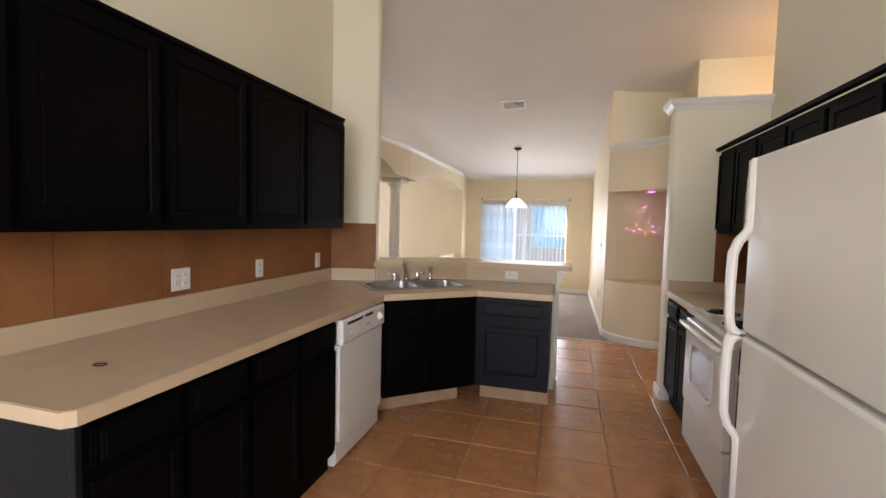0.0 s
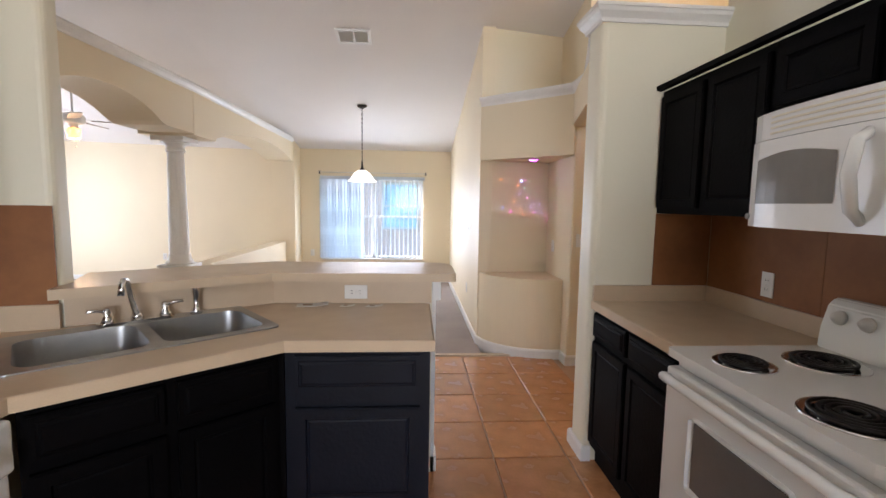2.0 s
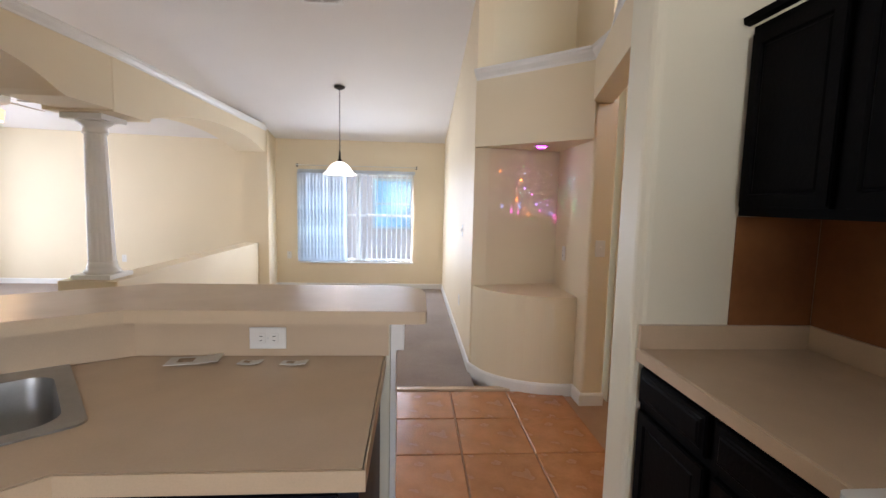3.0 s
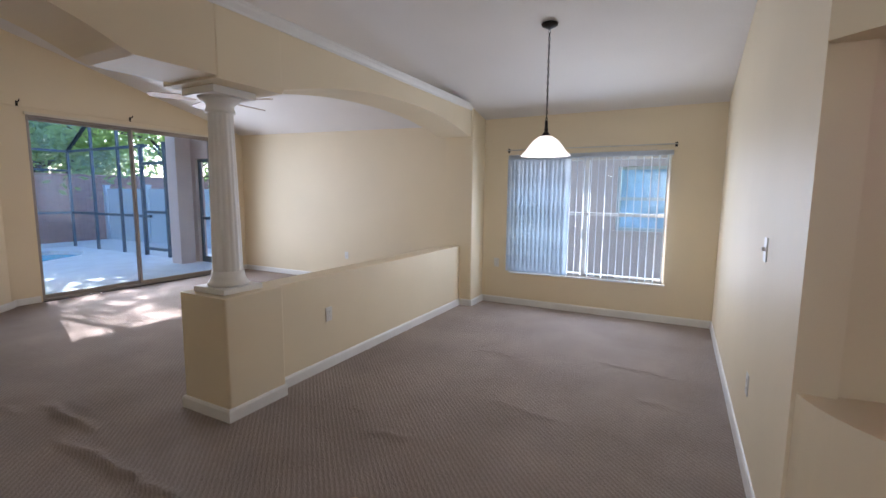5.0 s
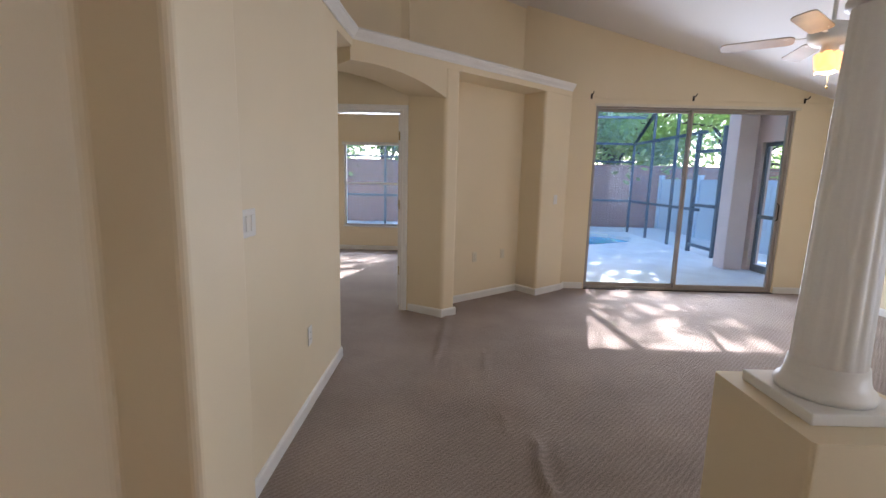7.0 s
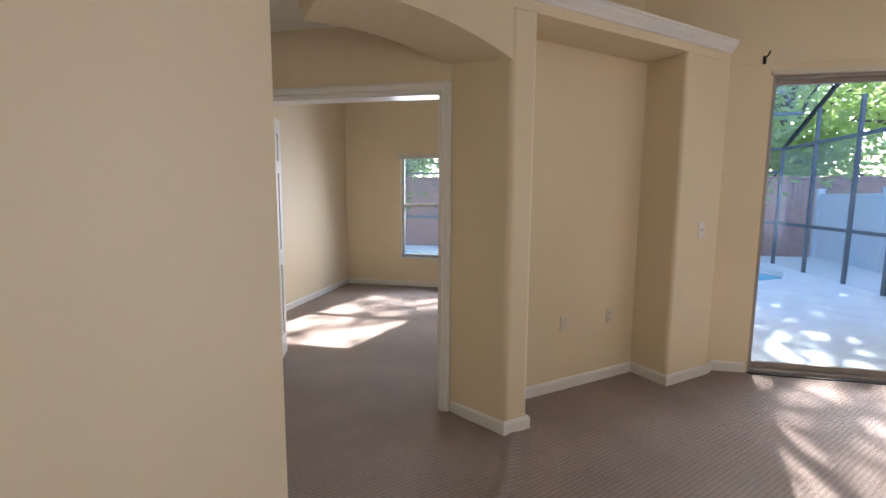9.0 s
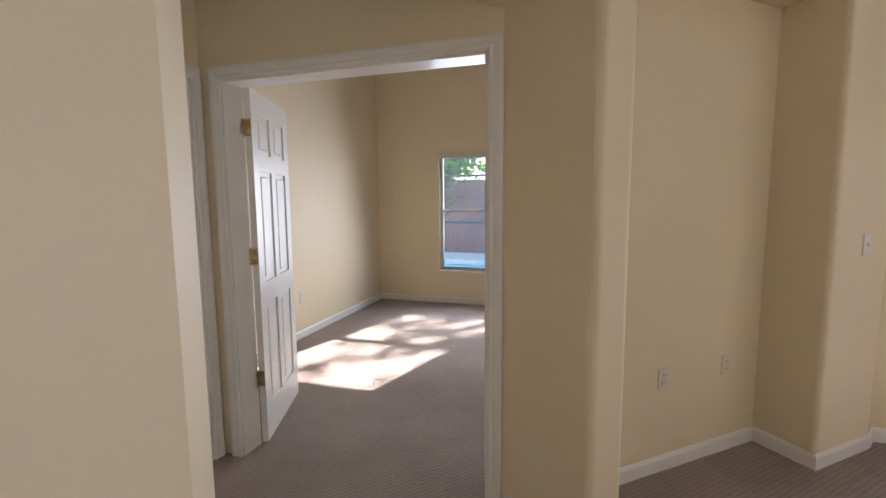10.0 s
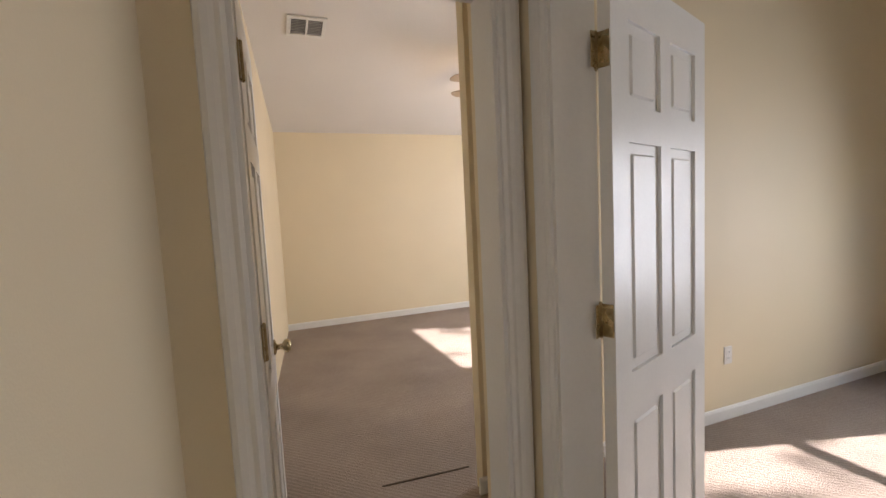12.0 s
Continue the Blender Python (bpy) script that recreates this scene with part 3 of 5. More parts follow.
CROWN = [(0.0, 0.0), (0.012, 0.0), (0.016, 0.018), (0.040, 0.045), (0.046, 0.062), (0.052, 0.066), (0.052, 0.082), (0.0, 0.082)]


def crown(pts, z, k=1.0):
    ob = part("crown_molding", molding(B(), pts, [(o * k, z + u * k) for o, u in CROWN], -1), "trim")
    return tagged(ob, "white painted crown molding along the ledge", "trim", "", "structure")


baseboard([(-1.50, 3.955), (-2.36, 4.40), (-2.33, 4.68), (-2.72, 4.68), (-2.72, 4.60), (-4.42, 4.61), (-4.77, 4.30), (-4.80, 3.49)])
baseboard([(-5.70, 5.02), diag(0), diag(0.172), diag(0.172, -0.32), diag(1.49, -0.32), diag(1.49), diag(1.99), (-6.875, 6.95), (-6.875, 7.2)])
baseboard([(-6.875, 9.70), (-6.875, 10.25), (-2.45, 10.25), (-2.45, 9.73)])
baseboard([(-2.24, 6.789), (-2.24, 9.717)])
baseboard([(-2.44, 9.717), (-2.44, 6.789)])
baseboard([(-2.585, 6.787), (-2.585, 6.345), (-2.153, 6.345), (-2.153, 6.787)])
baseboard([(-2.22, 9.72), (-2.08, 9.72), (-2.08, 10.095), (0.555, 10.095), (0.555, 6.49)] + arc[1:] + [(1.28, 6.02), (1.28, 5.86), (1.44, 5.86)])
baseboard([(1.3, 4.56), (0.86, 4.56), (0.86, 4.36), (0.90, 4.36)])
baseboard([(-5.90, 2.58), (-9.55, 2.58), (-9.55, 6.15)])
baseboard([(-5.17, -1.40), (-9.45, -1.40)])
baseboard([(-6.0, 2.886), (-5.80, 2.886), (-5.80, 3.29)])
crown([(-2.33, 4.68), (-2.72, 4.68), (-2.72, 4.60), (-4.40, 4.61), diag(-0.98), E2], LEDGE)
crown([(BX1, 9.715), (BX1, 6.33), (BX1 - 0.10, 4.70)][::-1], BZ - 0.05, 0.8)
crown([(0.555, 6.45), (1.25, 5.81), (1.25, 5.5), (0.93, 4.57), (0.86, 4.56), (0.86, 4.36), (1.52, 4.36)], 2.36)

# ---- kitchen ----


def frame_door(bm, x0, x1, z0, z1, y=0.0, rail=0.055, t=0.019, deep=0.008):
    """A cabinet front in the local x-z plane: one board whose middle is sunk inside a sloped edge."""
    t_ = B()
    box(t_, x0, x1, y - t, y, z0, z1)
    t_.faces.ensure_lookup_table()
    front = min(t_.faces, key=lambda f: f.calc_center_median().y)
    bmesh.ops.bevel(t_, geom=list(front.edges), offset=0.004, segments=2, affect="EDGES")
    t_.faces.ensure_lookup_table()
    front = min((f for f in t_.faces if f.calc_area() > 0.3 * (x1 - x0) * (z1 - z0)), key=lambda f: f.calc_center_median().y)
    if rail:
        bmesh.ops.inset_individual(t_, faces=[front], thickness=rail - 0.004)
        bmesh.ops.inset_individual(t_, faces=[front], thickness=0.007, depth=-deep)
        bmesh.ops.inset_individual(t_, faces=[front], thickness=0.006)
        bmesh.ops.inset_individual(t_, faces=[front], thickness=0.008, depth=0.003)
    merge(bm, t_)
    return bm


def cabinet(m, w, h, d, cols, label, drawer=0.0, toe=0.0, mat="dark", name="base_cabinet", group="kitchen cabinets", toe_mat="dark", gap=0.03, back=0.035, rear=None):
    """A cabinet unit; local x along its front, y into it, z up."""
    c = thing(name, m, label, "cabinet", group)
    bm = B()
    tall = rear or h
    for a in ((0, 0.018, 0.02, d, toe, tall), (w - 0.018, w, 0.02, d, toe, tall), (0.018, w - 0.018, d - 0.012, d, toe, tall), (0.018, w - 0.018, 0.02, d - 0.012, toe, toe + 0.018)):
        box(bm, *a)
    if not toe:
        box(bm, 0.018, w - 0.018, 0.02, d - 0.012, h - 0.018, h)
    part("body", bm, mat, c)
    bm = B()
    box(bm, 0, w, 0, 0.02, toe, toe + gap + 0.006)
    box(bm, 0, w, 0, 0.02, h - gap - 0.006, h)
    step_w = w / cols
    for i in range(cols + 1):
        x = i * step_w
        box(bm, max(0, x - gap / 2 - 0.006), min(w, x + gap / 2 + 0.006), 0, 0.02, toe + gap + 0.006, h - gap - 0.006)
    if drawer:
        box(bm, 0, w, 0.001, 0.02, h - drawer - gap, h - drawer)
    part("face_frame", bm, mat, c)
    for i in range(cols):
        x0, x1 = i * step_w + gap / 2 + 0.002, (i + 1) * step_w - gap / 2 - 0.002
        z1 = h - gap
        if drawer:
            part("drawer", frame_door(B(), x0, x1, h - drawer + 0.004, h - 0.022, 0.0, 0.022, deep=-0.004), mat, c)
            z1 = h - drawer - gap + 0.004
        part("door", frame_door(B(), x0, x1, toe + gap, z1), mat, c)
    if toe:
        part("toe_kick", cbox(0, w, back, back + 0.015, 0.0, toe - 0.002), toe_mat, c)
    return c


def place(x, y, z, deg):
    return pose(x, y, z, 0, 0, deg)


UP = "black painted wooden wall cabinet with sunk panel doors"
LOW = "black painted wooden base cabinet with sunk panel doors"
# wall cabinets on the long side: local x runs along -y so that the front looks towards +x
for y1, w in ((3.355, 1.03), (2.323, 1.0), (1.321, 1.0)):
    cabinet(place(-1.53, y1 - w, 1.357, 90), w, 0.763, 0.305, 2, UP, name="wall_cabinet", group="wall cabinets")
for y0, w, c in ((1.233, 0.647, 2), (1.882, 0.70, 2)):
    cabinet(place(-1.16, y0, 0.0, 90), w, 0.873, 0.665, c, LOW, drawer=0.15, toe=0.10)
side = thing("cabinet_side", (0, 0, 0), "navy black painted board closing the cabinet run", "board")
part("panel", cbox(-1.835, -1.182, 1.216, 1.231, 0.0, 0.873, 0.002), "navy", side)
part("front_stile", cbox(-1.180, -1.158, 1.212, 1.231, 0.0, 0.873, 0.002), "navy", side)
# corner sink cabinet and end cabinet
U40 = math.degrees(math.atan2(0.465, 0.548))
cabinet(place(-1.125, 3.205, 0, U40), 0.70, 0.873, 0.52, 2, "black painted corner sink cabinet with two doors", drawer=0.16, toe=0.185, toe_mat="rawwood", name="sink_cabinet", back=0.235, rear=0.735)
end_unit = cabinet(place(-0.575, 3.685, 0, 0), 0.545, 0.873, 0.59, 1, "navy black painted end cabinet with drawer and panel door", drawer=0.16, toe=0.185, mat="navy", toe_mat="rawwood", name="end_cabinet", gap=0.07, back=0.25)
part("filler_strip", cbox(-0.05, -0.001, -0.012, 0.012, 0.185, 0.873), "dark", end_unit)
# range side
cabinet(place(0.895, 4.352, 0, -90), 0.79, 0.873, 0.6, 2, LOW, drawer=0.15, toe=0.10)
cabinet(place(0.895, 2.792, 0, -90), 0.75, 0.873, 0.6, 1, LOW, drawer=0.15, toe=0.10)
cabinet(place(1.2, 4.352, 1.39, -90), 0.742, 0.63, 0.315, 2, UP, name="wall_cabinet", group="wall cabinets")
cabinet(place(1.2, 3.608, 1.755, -90), 0.775, 0.265, 0.315, 2, UP, name="wall_cabinet", group="wall cabinets")
cabinet(place(1.2, 2.831, 1.39, -90), 0.79, 0.63, 0.315, 2, UP, name="wall_cabinet", group="wall cabinets")
cabinet(place(1.2, 2.039, 1.70, -90), 0.95, 0.32, 0.315, 2, UP, name="wall_cabinet", group="wall cabinets")
for x, y0, y1, z in ((-1.545, 0.315, 3.355, 2.121), (1.185, 1.09, 4.355, 2.021)):
    s = 1 if x < 0 else -1
    bm = B()
    prof = [(0.0, 0.0), (0.022, 0.006), (0.026, 0.026), (0.0, 0.026)]
    molding(bm, [(x, y0), (x, y1)], [(o, z + u) for o, u in prof], -s)
    tagged(part("cabinet_trim", bm, "dark"), "black painted trim strip on top of the wall cabinets", "trim", "", "structure")


def slab(outer, holes, z0, z1):
    """A flat board with holes."""
    bm = B()
    for z in (z0, z1):
        edges = []
        for loop in [outer] + holes:
            vs = [bm.verts.new((x, y, z)) for x, y in loop]
            edges += [bm.edges.new((vs[i], vs[(i + 1) % len(vs)])) for i in range(len(vs))]
        bmesh.ops.triangle_fill(bm, edges=edges, use_beauty=True)
    for loop in [outer] + holes:
        for i in range(len(loop)):
            a, b = loop[i], loop[(i + 1) % len(loop)]
            q = [bm.verts.new((*a, z0)), bm.verts.new((*b, z0)), bm.verts.new((*b, z1)), bm.verts.new((*a, z1))]
            bm.faces.new(q)
    bmesh.ops.remove_doubles(bm, verts=bm.verts[:], dist=1e-5)
    return bm


# sink frame: local x along the slanted front
SM = place(-1.105, 3.758, 0.915, 39.8)


def sink_pt(x, y):
    v = SM @ Vector((x, y, 0))
    return (v.x, v.y)


def rrect(x0, x1, y0, y1, r, n=5):
    out = []
    for cx, cy, a0 in ((x1 - r, y1 - r, 0), (x0 + r, y1 - r, 90), (x0 + r, y0 + r, 180), (x1 - r, y0 + r, 270)):
        for i in range(n + 1):
            a = math.radians(a0 + 90 * i / n)
            out.append((cx + r * math.cos(a), cy + r * math.sin(a)))
    return out


TOP, UNDER = 0.915, 0.875
hole = [sink_pt(*p) for p in ((-0.375, -0.215), (0.375, -0.215), (0.375, 0.16), (-0.375, 0.16))]
ct = thing("countertop", (0, 0, 0), "beige laminate countertop with an angled corner and pale edge", "countertop")
bm = slab([(-1.14, 1.205), (-1.128, 3.184), (-0.57, 3.655), (-0.02, 3.655), (-0.02, 4.278), (-0.79, 4.278), (-1.47, 3.838), (-1.835, 3.738), (-1.835, 1.185), (-1.16, 1.185)], [hole], UNDER, TOP)
part("board", bm, "laminate", ct)
bm = ribbon(B(), [(-1.835, 1.182), (-1.159, 1.182), (-1.137, 1.204), (-1.125, 3.183), (-0.568, 3.652), (-0.017, 3.652), (-0.017, 4.278)], -0.004, 0.872, TOP - 0.001)
part("edge_strip", bm, "counter_edge", ct, "pale laminate edge strip")
part("backsplash_lip", ribbon(B(), [(-1.838, 1.19), (-1.838, 3.738), (-1.47, 3.836)], -0.018, TOP, 1.012), "laminate", ct)
rc = thing("countertop", (0, 0, 0), "beige laminate countertop beside the range", "countertop")
part("board", cbox(0.872, 1.516, 3.566, 4.357, UNDER, TOP, 0.003), "laminate", rc)
part("edge_strip", cbox(0.866, 0.871, 3.566, 4.352, UNDER - 0.003, TOP - 0.002), "counter_edge", rc)
bm = ribbon(B(), [(0.872, 4.356), (1.516, 4.356), (1.516, 3.566)], -0.018, TOP, 1.0)
part("backsplash_lip", bm, "laminate", rc)
rc = thing("countertop", (0, 0, 0), "short beige laminate countertop between range and refrigerator", "countertop")
part("board", cbox(0.872, 1.516, 2.03, 2.794, UNDER, TOP, 0.003), "laminate", rc)
part("edge_strip", cbox(0.866, 0.871, 2.03, 2.794, UNDER - 0.003, TOP - 0.002), "counter_edge", rc)
part("backsplash_lip", cbox(1.498, 1.516, 2.03, 2.794, TOP, 1.0), "laminate", rc)
# painted splash panels
bs = thing("backsplash", (0, 0, 0), "brown mottled backsplash above the counter", "backsplash", "", "structure")
for i, (a, b) in enumerate(((1.19, 1.62), (1.623, 2.10), (2.103, 2.58), (2.583, 3.06), (3.063, 3.735))):
    part("panel", cbox(-1.838, -1.832, a, b, 1.012, 1.355), "splash", bs)
part("panel", ribbon(B(), [(-1.836, 3.736), (-1.475, 3.834)], -0.006, 1.012, 1.392), "splash", bs)
bs = thing("backsplash", (0, 0, 0), "dark brown mottled backsplash behind the range", "backsplash", "", "structure")
for a, b in ((2.03, 2.55), (2.553, 3.1), (3.103, 3.66), (3.663, 4.352)):
    part("panel", cbox(1.511, 1.517, a, b, 1.0, 1.388), "splash", bs)
part("panel", cbox(1.2, 1.51, 4.352, 4.358, 1.0, 1.388), "splash", bs)

# breakfast bar: half wall, laminate front, raised top
bm = ribbon(B(), [(-1.478, 3.85), (-0.79, 4.282), (0.0, 4.282)], 0.11, -0.1, 1.04)
structure("wall_bar", bm, "kwall", "cream half wall that carries the breakfast bar")
bt = thing("breakfast_bar", (0, 0, 0), "raised beige laminate breakfast bar with a rounded end", "bar top")
pts = [(-1.455, 3.755), (-0.774, 4.20), (0.092, 4.20), (0.108, 4.205), (0.112, 4.22), (0.115, 4.50), (0.10, 4.57), (0.06, 4.61), (0.0, 4.625), (-0.90, 4.625), (-1.60, 4.18), (-1.52, 3.99)]
part("board", prism(B(), pts, 1.042, 1.08), "laminate", bt)
part("edge_strip", ribbon(B(), pts[:11], -0.003, 1.04, 1.078), "counter_edge", bt, "pale laminate edge strip")
part("splash_board", ribbon(B(), [(-1.47, 3.852), (-0.79, 4.278), (-0.004, 4.278)], -0.005, TOP + 0.001, 1.04), "laminate", bt)
bm = B()
prism(bm, [(0.002, 4.285), (0.02, 4.285), (0.02, 4.39), (0.002, 4.39)], 0.0, 0.93)
prism(bm, [(0.002, 4.285), (0.032, 4.285), (0.032, 4.395), (0.002, 4.395)], 0.0, 0.085)
prism(bm, [(0.002, 4.285), (0.045, 4.285), (0.045, 4.40), (0.002, 4.40)], 0.93, 1.04)
tagged(part("bar_end_trim", bm, "trim"), "white painted end trim under the breakfast bar", "trim", "", "structure")

# double bowl sink
sk = thing("kitchen_sink", SM, "stainless steel double bowl sink set into the counter", "sink")
rim = B()
outer_loop = rrect(-0.415, 0.415, -0.245, 0.235, 0.03)
hl, hr = rrect(-0.375, -0.02, -0.205, 0.15, 0.06), rrect(0.02, 0.375, -0.205, 0.15, 0.06)
merge(rim, slab(outer_loop, [hl, hr], 0.001, 0.006))
part("rim", rim, "basin", sk)
for lp in (hl, hr):
    b = B()
    cx = sum(p[0] for p in lp) / len(lp)
    cy = sum(p[1] for p in lp) / len(lp)
    rings = []
    for k, z in ((1.0, 0.006), (0.985, -0.02), (0.95, -0.13), (0.88, -0.155), (0.4, -0.165)):
        rings.append([b.verts.new((cx + (x - cx) * k, cy + (y - cy) * k, z)) for x, y in lp])
    for a, c in zip(rings, rings[1:]):
        for i in range(len(lp)):
            b.faces.new((a[i], a[(i + 1) % len(lp)], c[(i + 1) % len(lp)], c[i]))
    b.faces.new(rings[-1])
    smooth(part("bowl", b, "basin", sk))
    smooth(part("drain", lathe(B(), [(0.045, -0.163), (0.04, -0.158), (0.02, -0.160), (0.0, -0.160)], 20, Matrix.Translation((cx, cy, 0))), "chrome", sk, "chrome drain"))
# faucet set
fc = thing("faucet", SM @ Matrix.Translation((0, 0.19, 0.006)), "chrome two handle kitchen faucet with side sprayer", "faucet")
part("deck_plate", prism(B(), rrect(-0.135, 0.135, -0.03, 0.03, 0.028), 0.0, 0.012, bevel=0.003), "chrome", fc)
smooth(part("spout", lathe(tube(B(), [(0, 0, 0.01), (-0.006, -0.01, 0.04), (-0.022, -0.04, 0.11), (-0.037, -0.068, 0.172), (-0.044, -0.082, 0.188), (-0.054, -0.100, 0.190), (-0.063, -0.115, 0.176), (-0.068, -0.122, 0.135)], [0.015, 0.013, 0.012, 0.011, 0.011, 0.011, 0.011, 0.013], 12), [(0.024, 0.01), (0.022, 0.03), (0.014, 0.045)], 16), "chrome", fc))
for sx in (-1, 1):
    smooth(part("handle", tube(lathe(B(), [(0.022, 0.012), (0.02, 0.03), (0.012, 0.04), (0.017, 0.055), (0.012, 0.068), (0.0, 0.072)], 14, Matrix.Translation((sx * 0.1, 0, 0))), [(sx * 0.1, 0, 0.058), (sx * 0.135, -0.012, 0.066), (sx * 0.165, -0.02, 0.068)], [0.007, 0.006, 0.007], 8), "chrome", fc))
smooth(part("sprayer", lathe(B(), [(0.024, 0.0), (0.02, 0.02), (0.012, 0.03), (0.012, 0.07), (0.018, 0.10), (0.02, 0.13), (0.014, 0.15), (0.0, 0.152)], 14, Matrix.Translation((0.22, 0.0, 0))), "chrome", fc))

# papers left on the counter
for x, y, w, d, a, lab in ((-0.59, 4.225, 0.15, 0.07, 8, "printed leaflet with brown picture lying on the counter"), (-0.417, 4.205, 0.07, 0.035, -12, "small white card lying on the counter"), (-0.285, 4.20, 0.08, 0.035, -8, "small white card lying on the counter")):
    p = thing("leaflet", place(x, y, TOP + 0.002, a), lab, "paper", "papers on the counter")
    bm = B()
    for i in range(6):
        lift = 0.006 * max(0, (i - 2) / 3) ** 2
        box(bm, -w / 2 + w * i / 6, -w / 2 + w * (i + 1) / 6, -d / 2, d / 2, lift, lift + 0.002)
    part("sheet", bm, "paper", p)
    part("print", cbox(-w * 0.30, w * 0.0, -d * 0.25, d * 0.25, 0.0032, 0.0036), "label", p, "brown printed picture")


def wallplate(m, kind, label, mat="plastic", gangs=1):
    """An outlet or switch plate; local x-z on the wall, -y out of it."""
    cat = "outlet" if kind == "outlet" else "switch"
    e = thing("wall_outlet" if kind == "outlet" else "light_switch", m, label, cat)
    w = 0.07 + 0.046 * (gangs - 1)
    part("plate", cbox(-w / 2, w / 2, -0.006, 0, -0.057, 0.057, 0.003), mat, e)
    for g in range(gangs):
        x = (g - (gangs - 1) / 2) * 0.046
        if kind == "outlet":
            for z in (-0.02, 0.02):
                part("socket", cbox(x - 0.016, x + 0.016, -0.008, -0.005, z - 0.014, z + 0.014, 0.002), mat, e)
                sl = B()
                box(sl, x - 0.008, x - 0.006, -0.0086, -0.0078, z - 0.005, z + 0.005)
                box(sl, x + 0.006, x + 0.008, -0.0086, -0.0078, z - 0.004, z + 0.004)
                part("slots", sl, "black", e, "dark slots")
        elif kind == "rocker":
            part("rocker", cbox(x - 0.016, x + 0.016, -0.010, -0.005, -0.033, 0.033, 0.002, pose(0, 0, 0, 3, 0, 0)), mat, e)
        else:
            part("toggle", cbox(x - 0.005, x + 0.005, -0.018, -0.005, -0.004, 0.014, 0.002, pose(0, 0, 0, 12, 0, 0)), mat, e)
        part("screw", lathe(B(), [(0.003, 0.0), (0.002, 0.001), (0, 0.001)], 8, Matrix.Translation((x, -0.006, 0.0)) @ pose(0, 0, 0, 90, 0, 0)), "steel", e)
    return e


OUT = "white plastic wall outlet on the brown backsplash"
for y in (2.207, 2.815, 3.513):
    wallplate(place(-1.831, y, 1.095, 90), "outlet", OUT, gangs=2 if y < 2.3 else 1)
wallplate(place(-0.384, 4.272, 0.975, 0) @ pose(0, 0, 0, 0, 90, 0), "outlet", "white plastic outlet set sideways under the bar")
wallplate(place(1.51, 3.93, 1.08, -90), "outlet", OUT)

# dishwasher
dw = thing("dishwasher", place(-1.13, 2.585, 0.0, 90), "white built-in dishwasher with a dial and control strip", "dishwasher")
W = 0.60
part("body", cbox(0.0, W, 0.03, 0.60, 0.02, 0.868), "white", dw)
part("door", cbox(0.004, W - 0.004, 0.0, 0.03, 0.16, 0.715, 0.006), "white", dw)
part("kick_plate", cbox(0.004, W - 0.004, 0.02, 0.04, 0.03, 0.155, 0.004), "white", dw)
bm = cbox(0.002, W - 0.002, -0.018, 0.03, 0.72, 0.862, 0.012, None, 3)
panel = part("control_panel", bm, "white", dw)
part("handle_slot", cbox(0.06, 0.25, -0.0205, -0.017, 0.825, 0.84, 0.001), "black", panel, "dark handle slot")
part("handle_slot", cbox(0.29, 0.40, -0.0205, -0.017, 0.825, 0.84, 0.001), "black", panel, "dark handle slot")
for i in range(3):
    part("button", cbox(0.08 + i * 0.05, 0.11 + i * 0.05, -0.0215, -0.017, 0.76, 0.78, 0.002), "plastic", panel)
part("marking", cbox(0.31, 0.36, -0.0195, -0.0175, 0.775, 0.782), "grey", panel, "grey printed marking")
smooth(part("dial", lathe(B(), [(0.032, 0.0), (0.03, 0.012), (0.022, 0.016), (0.02, 0.03), (0.0, 0.032)], 24, pose(0.50, -0.018, 0.79, 90, 0, 0)), "plastic", panel, "white round dial"))

# refrigerator
fr = thing("refrigerator", place(0.685, 2.0, 0.0, -90), "white top-freezer refrigerator with two long handles", "refrigerator")
FW, FH, SP = 0.80, 1.65, 1.09
part("body", cbox(0.0, FW, 0.012, 0.76, 0.03, FH - 0.005, 0.01), "white", fr)
for z0, z1, nm in ((0.08, SP - 0.006, "door"), (SP + 0.006, FH, "freezer_door")):
    part(nm, cbox(0.0, FW, -0.072, 0.006, z0, z1, 0.014, None, 3), "white", fr)
part("kick_grille", cbox(0.02, FW - 0.02, -0.02, 0.012, 0.0, 0.075, 0.004), "plastic", fr)


def fridge_handle(line, w=0.036, t=0.024):
    """A moulded strip that lies flush on the door edge and bows out into a grip; line of (y, z) points."""
    out = offset([(y, z) for y, z in line], -t)
    n_ = len(line)
    h_ = B()
    loops = [[h_.verts.new((x_, p[0], p[1])) for p in list(line) + [(q.x, q.y) for q in reversed(out)]] for x_ in (0.004, 0.004 + w)]
    k_ = len(loops[0])
    for j in range(k_):
        h_.faces.new((loops[0][j], loops[0][(j + 1) % k_], loops[1][(j + 1) % k_], loops[1][j]))
    for lo_ in loops:
        for j in range(n_ - 1):
            h_.faces.new((lo_[j], lo_[j + 1], lo_[k_ - 2 - j], lo_[k_ - 1 - j]))
    bmesh.ops.recalc_face_normals(h_, faces=h_.faces[:])
    bmesh.ops.bevel(h_, geom=[e for e in h_.edges if len(e.link_faces) == 2 and e.calc_face_angle(0) > 0.6], offset=0.006, segments=2, affect="EDGES")
    return h_


